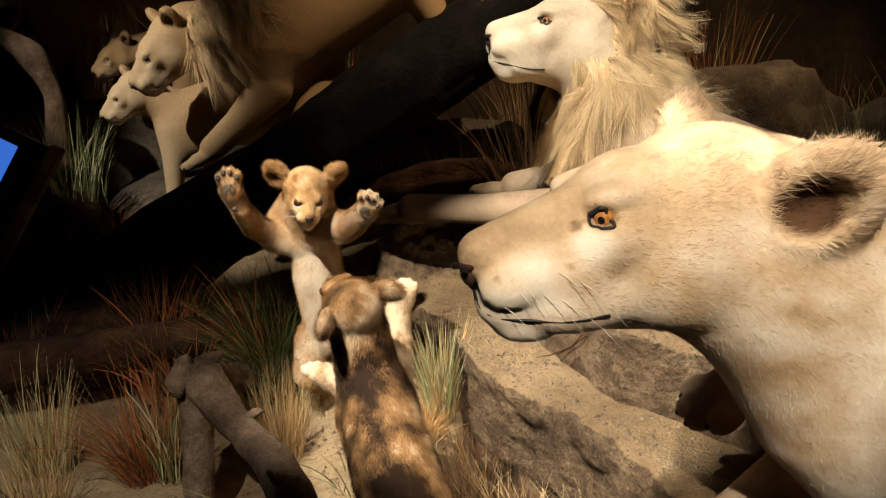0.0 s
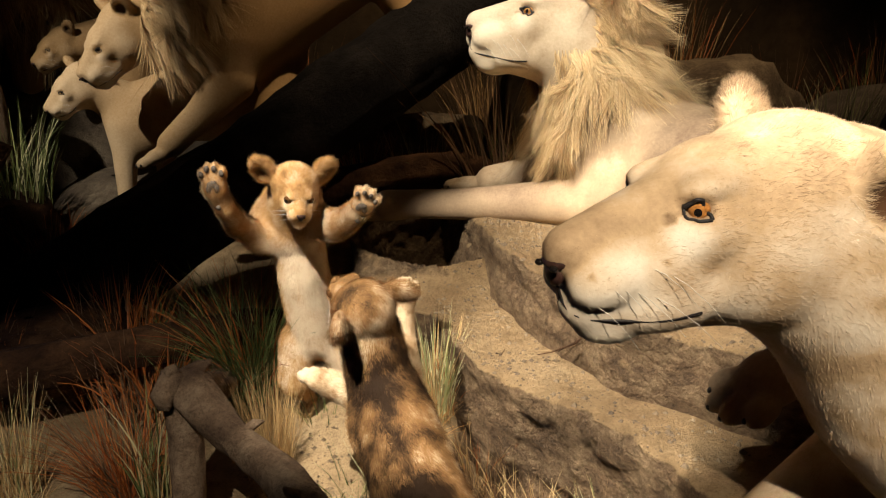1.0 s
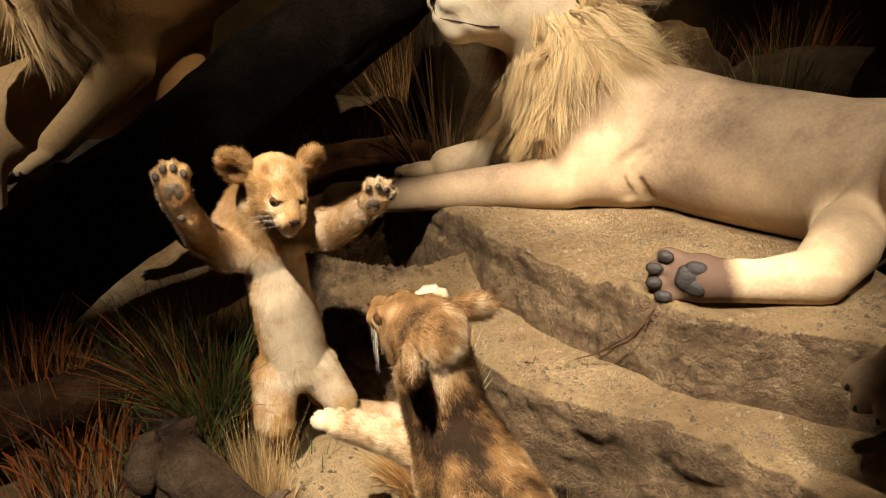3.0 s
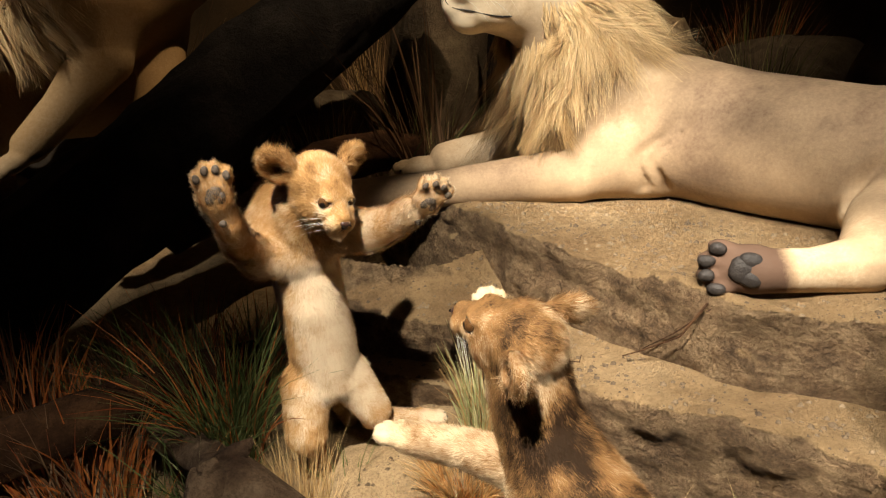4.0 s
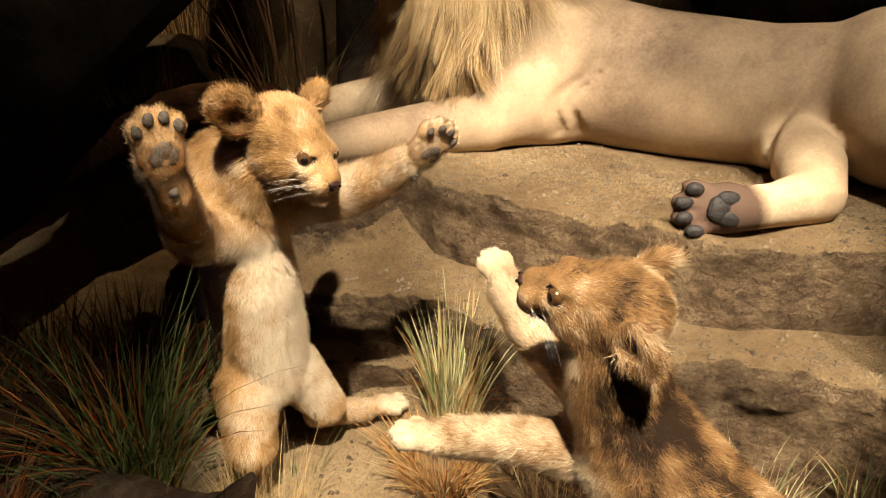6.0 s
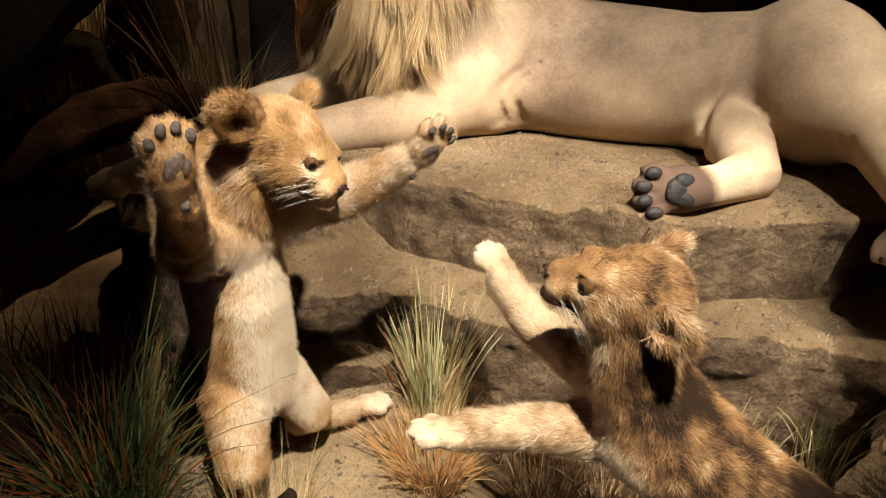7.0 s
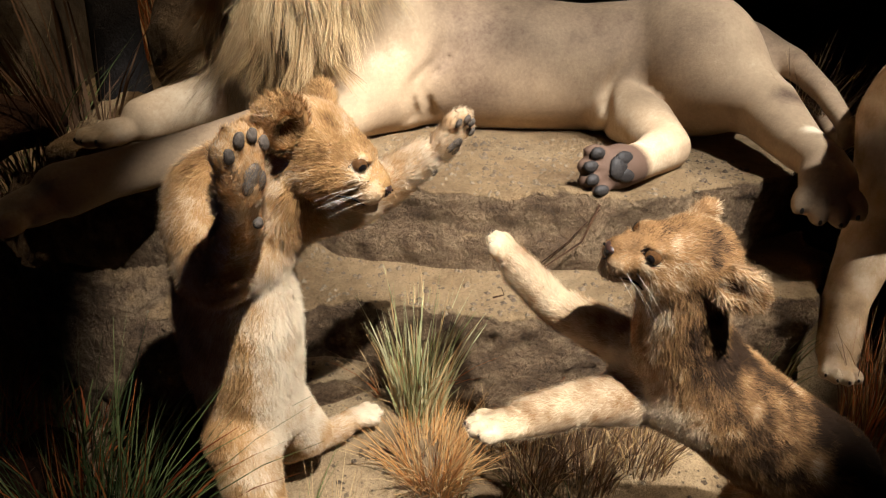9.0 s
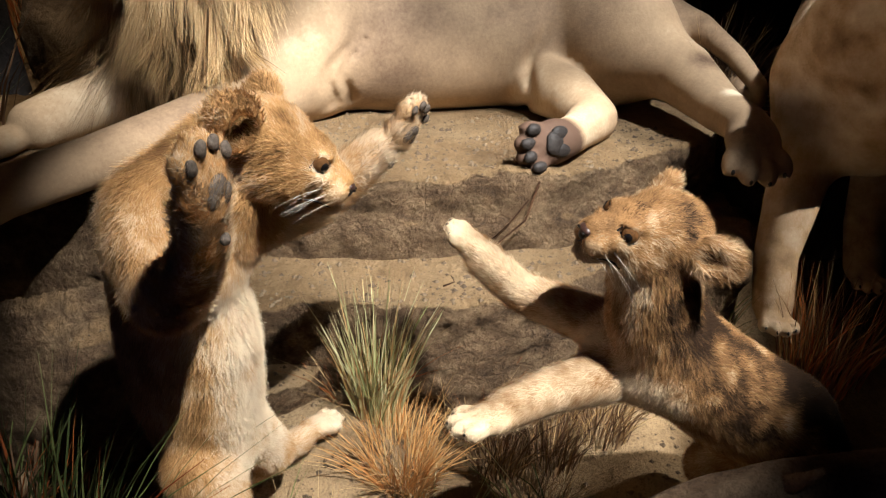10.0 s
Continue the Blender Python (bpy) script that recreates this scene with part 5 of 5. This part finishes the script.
grass((-0.12, 1.30, -0.42), 40, 0.40, 1.1, (-0.3, 0.1), [PALE_GREEN, GREEN], "arching green grass blades", 27, 0.005, 0.06, droop=0.9)
grass((-0.25, 1.48, -0.26), 40, 0.22, 0.8, (-0.1, -0.2), [GREEN, PALE_GREEN], "thin green grass blades on the sand", 28, 0.003, 0.05)
grass((0.33, 0.82, -0.16), 260, 0.26, 0.4, (-0.1, 0), [REED, RUST, STRAW], "brown dry grass at the lioness's feet", 29, 0.003, 0.08)
grass((0.325, 2.86, -0.05), 60, 0.85, 0.45, (-0.2, 0), [REED], "tall brown reeds behind the ledge", 30, 0.010, 0.07)
grass((0.24, 2.98, 0.0), 160, 0.45, 0.8, (0, 0), [GREEN, REED], "dim green grass behind the ledge", 31, 0.005, 0.10)
grass((1.08, 1.0, 0.1), 200, 0.42, 0.7, (-0.3, -0.1), [STRAW, REED], "long dry grass hanging behind the lion's tail", 32, 0.003, 0.07, droop=0.9)
for i, (x, y, z, h, mats) in enumerate([(-1.60, 2.92, 0.15, 0.45, [PALE_GREEN, GREEN]), (-1.45, 2.75, -0.1, 0.3, [RUST, REED]), (0.05, 3.4, -0.05, 0.45, [PALE_GREEN, STRAW]), (-0.25, 3.5, -0.05, 0.4, [STRAW, RUST]), (0.55, 3.5, -0.05, 0.5, [PALE_GREEN, REED]),
                                        (1.25, 3.4, 0.2, 0.75, [STRAW, RUST]), (1.75, 3.3, 0.0, 0.7, [RUST, REED]), (2.1, 3.1, 0.1, 0.6, [GREEN, REED]), (1.6, 2.6, 0.2, 0.4, [GREEN, PALE_GREEN]), (2.4, 3.4, 0.0, 0.8, [RUST, REED]), (0.45, 4.0, 0.0, 0.7, [STRAW, REED]), (-0.9, 4.0, 0.0, 0.9, [RUST, STRAW]),
                                        (-0.6, 3.7, 0.0, 0.8, [RUST, STRAW]), (-1.35, 2.0, -0.2, 0.3, [RUST, REED]), (-1.0, 2.2, -0.2, 0.35, [RUST, REED]), (-0.75, 2.2, -0.2, 0.3, [REED, GREEN]), (2.0, 2.3, 0.0, 0.5, [REED, GREEN])]):
    grass((x, y, z), 170, h, 0.45, (0, 0), mats, "dry grass tuft in the dim back of the diorama" if y > 2.5 else "dark dry grass tuft beside the charred trunk", 40 + i, 0.006, 0.12)


# ---- litter on the rocks and sand ----
def litter():
    rng = np.random.default_rng(77)
    verts, faces = [], []
    spots = []
    while len(spots) < 9000:
        x, y = rng.uniform(-0.7, 0.9), rng.uniform(1.0, 2.3)
        spots.append((x, y))
    for x, y in spots:
        hit, at, nrm, _, ob, _ = scene.ray_cast(bpy.context.evaluated_depsgraph_get(), (x * U, y * U, 0.30 * U if y < 1.9 else 0.23 * U), (0, 0, -1))
        if not hit or not (ob.name.startswith("rock") or ob.name.startswith("ground")) or nrm.z < 0.7:
            continue
        r = 0.0015 + 0.007 * rng.random() ** 4
        c = np.array(at) / U
        base = len(verts)
        o = np.array([(1, 0, 0), (-1, 0, 0), (0, 1, 0), (0, -1, 0), (0, 0, 0.8), (0, 0, -0.6)]) * r * (0.6 + 0.8 * rng.random((6, 1)))
        verts += [tuple(c + p) for p in o]
        faces += [tuple(base + j for j in f) for f in ((0, 2, 4), (2, 1, 4), (1, 3, 4), (3, 0, 4), (2, 0, 5), (1, 2, 5), (3, 1, 5), (0, 3, 5))]
    ob = mesh_ob("pebbles", verts, faces, [ROCK], smooth=False)
    tagged(ob, "small tan pebbles and crumbs scattered on the rock", "pebbles", kind="stuff")


litter()


def twig(points, r, label):
    v, f = tube_mesh(points, np.linspace(r, r * 0.5, len(points)), 6)
    tagged(mesh_ob("twig", v, f, [BARK]), label, "twig", "twigs")


twig([(0.31, 1.42, 0.21), (0.27, 1.44, 0.14), (0.23, 1.50, 0.09), (0.20, 1.52, 0.075)], 0.0025, "thin dark twig leaning on the ledge")
twig([(0.33, 1.41, 0.21), (0.28, 1.47, 0.13), (0.25, 1.52, 0.08)], 0.002, "thin dark twig leaning on the ledge")
twig([(0.11, 1.57, 0.06), (0.12, 1.55, 0.066), (0.13, 1.56, 0.075)], 0.002, "short dark twig lying on the slab")


# ---- information screen at the rail ----
def info_screen():
    top = tagged(new("information_screen"), "black framed information screen glowing blue at the rail", "screen")
    m = frame_of((-1.69, 2.2, 0.45), (0.25, -0.95, 0.1), (0.55, 0, 0.83), 1.0)

    def slab(name, lo, hi, mat, label=""):
        v = [np.array(m @ Vector((x, y, z))) for x in (lo[0], hi[0]) for y in (lo[1], hi[1]) for z in (lo[2], hi[2])]
        f = [(0, 1, 3, 2), (4, 6, 7, 5), (0, 4, 5, 1), (2, 3, 7, 6), (0, 2, 6, 4), (1, 5, 7, 3)]
        return mesh_ob(name, v, f, [mat], parent=top, smooth=False, label=label)

    glow, nodes, links, bsdf = material("blue_screen_glow")
    bsdf.inputs["Base Color"].default_value = (0.02, 0.05, 0.12, 1)
    bsdf.inputs["Emission Color"].default_value = (0.05, 0.16, 0.6, 1)
    bsdf.inputs["Emission Strength"].default_value = 0.9
    slab("housing", (-0.03, -0.30, -0.25), (0.0, 0.30, 0.25), BLACK)
    slab("screen", (0.002, -0.26, -0.21), (0.004, 0.22, 0.21), glow, "glowing blue screen")
    slab("rim", (-0.05, 0.302, -0.26), (0.005, 0.34, 0.26), PALE_WOOD, "pale outer rim")
    slab("stand", (-0.10, -0.05, -1.5), (-0.05, 0.05, -0.1), BLACK)


info_screen()
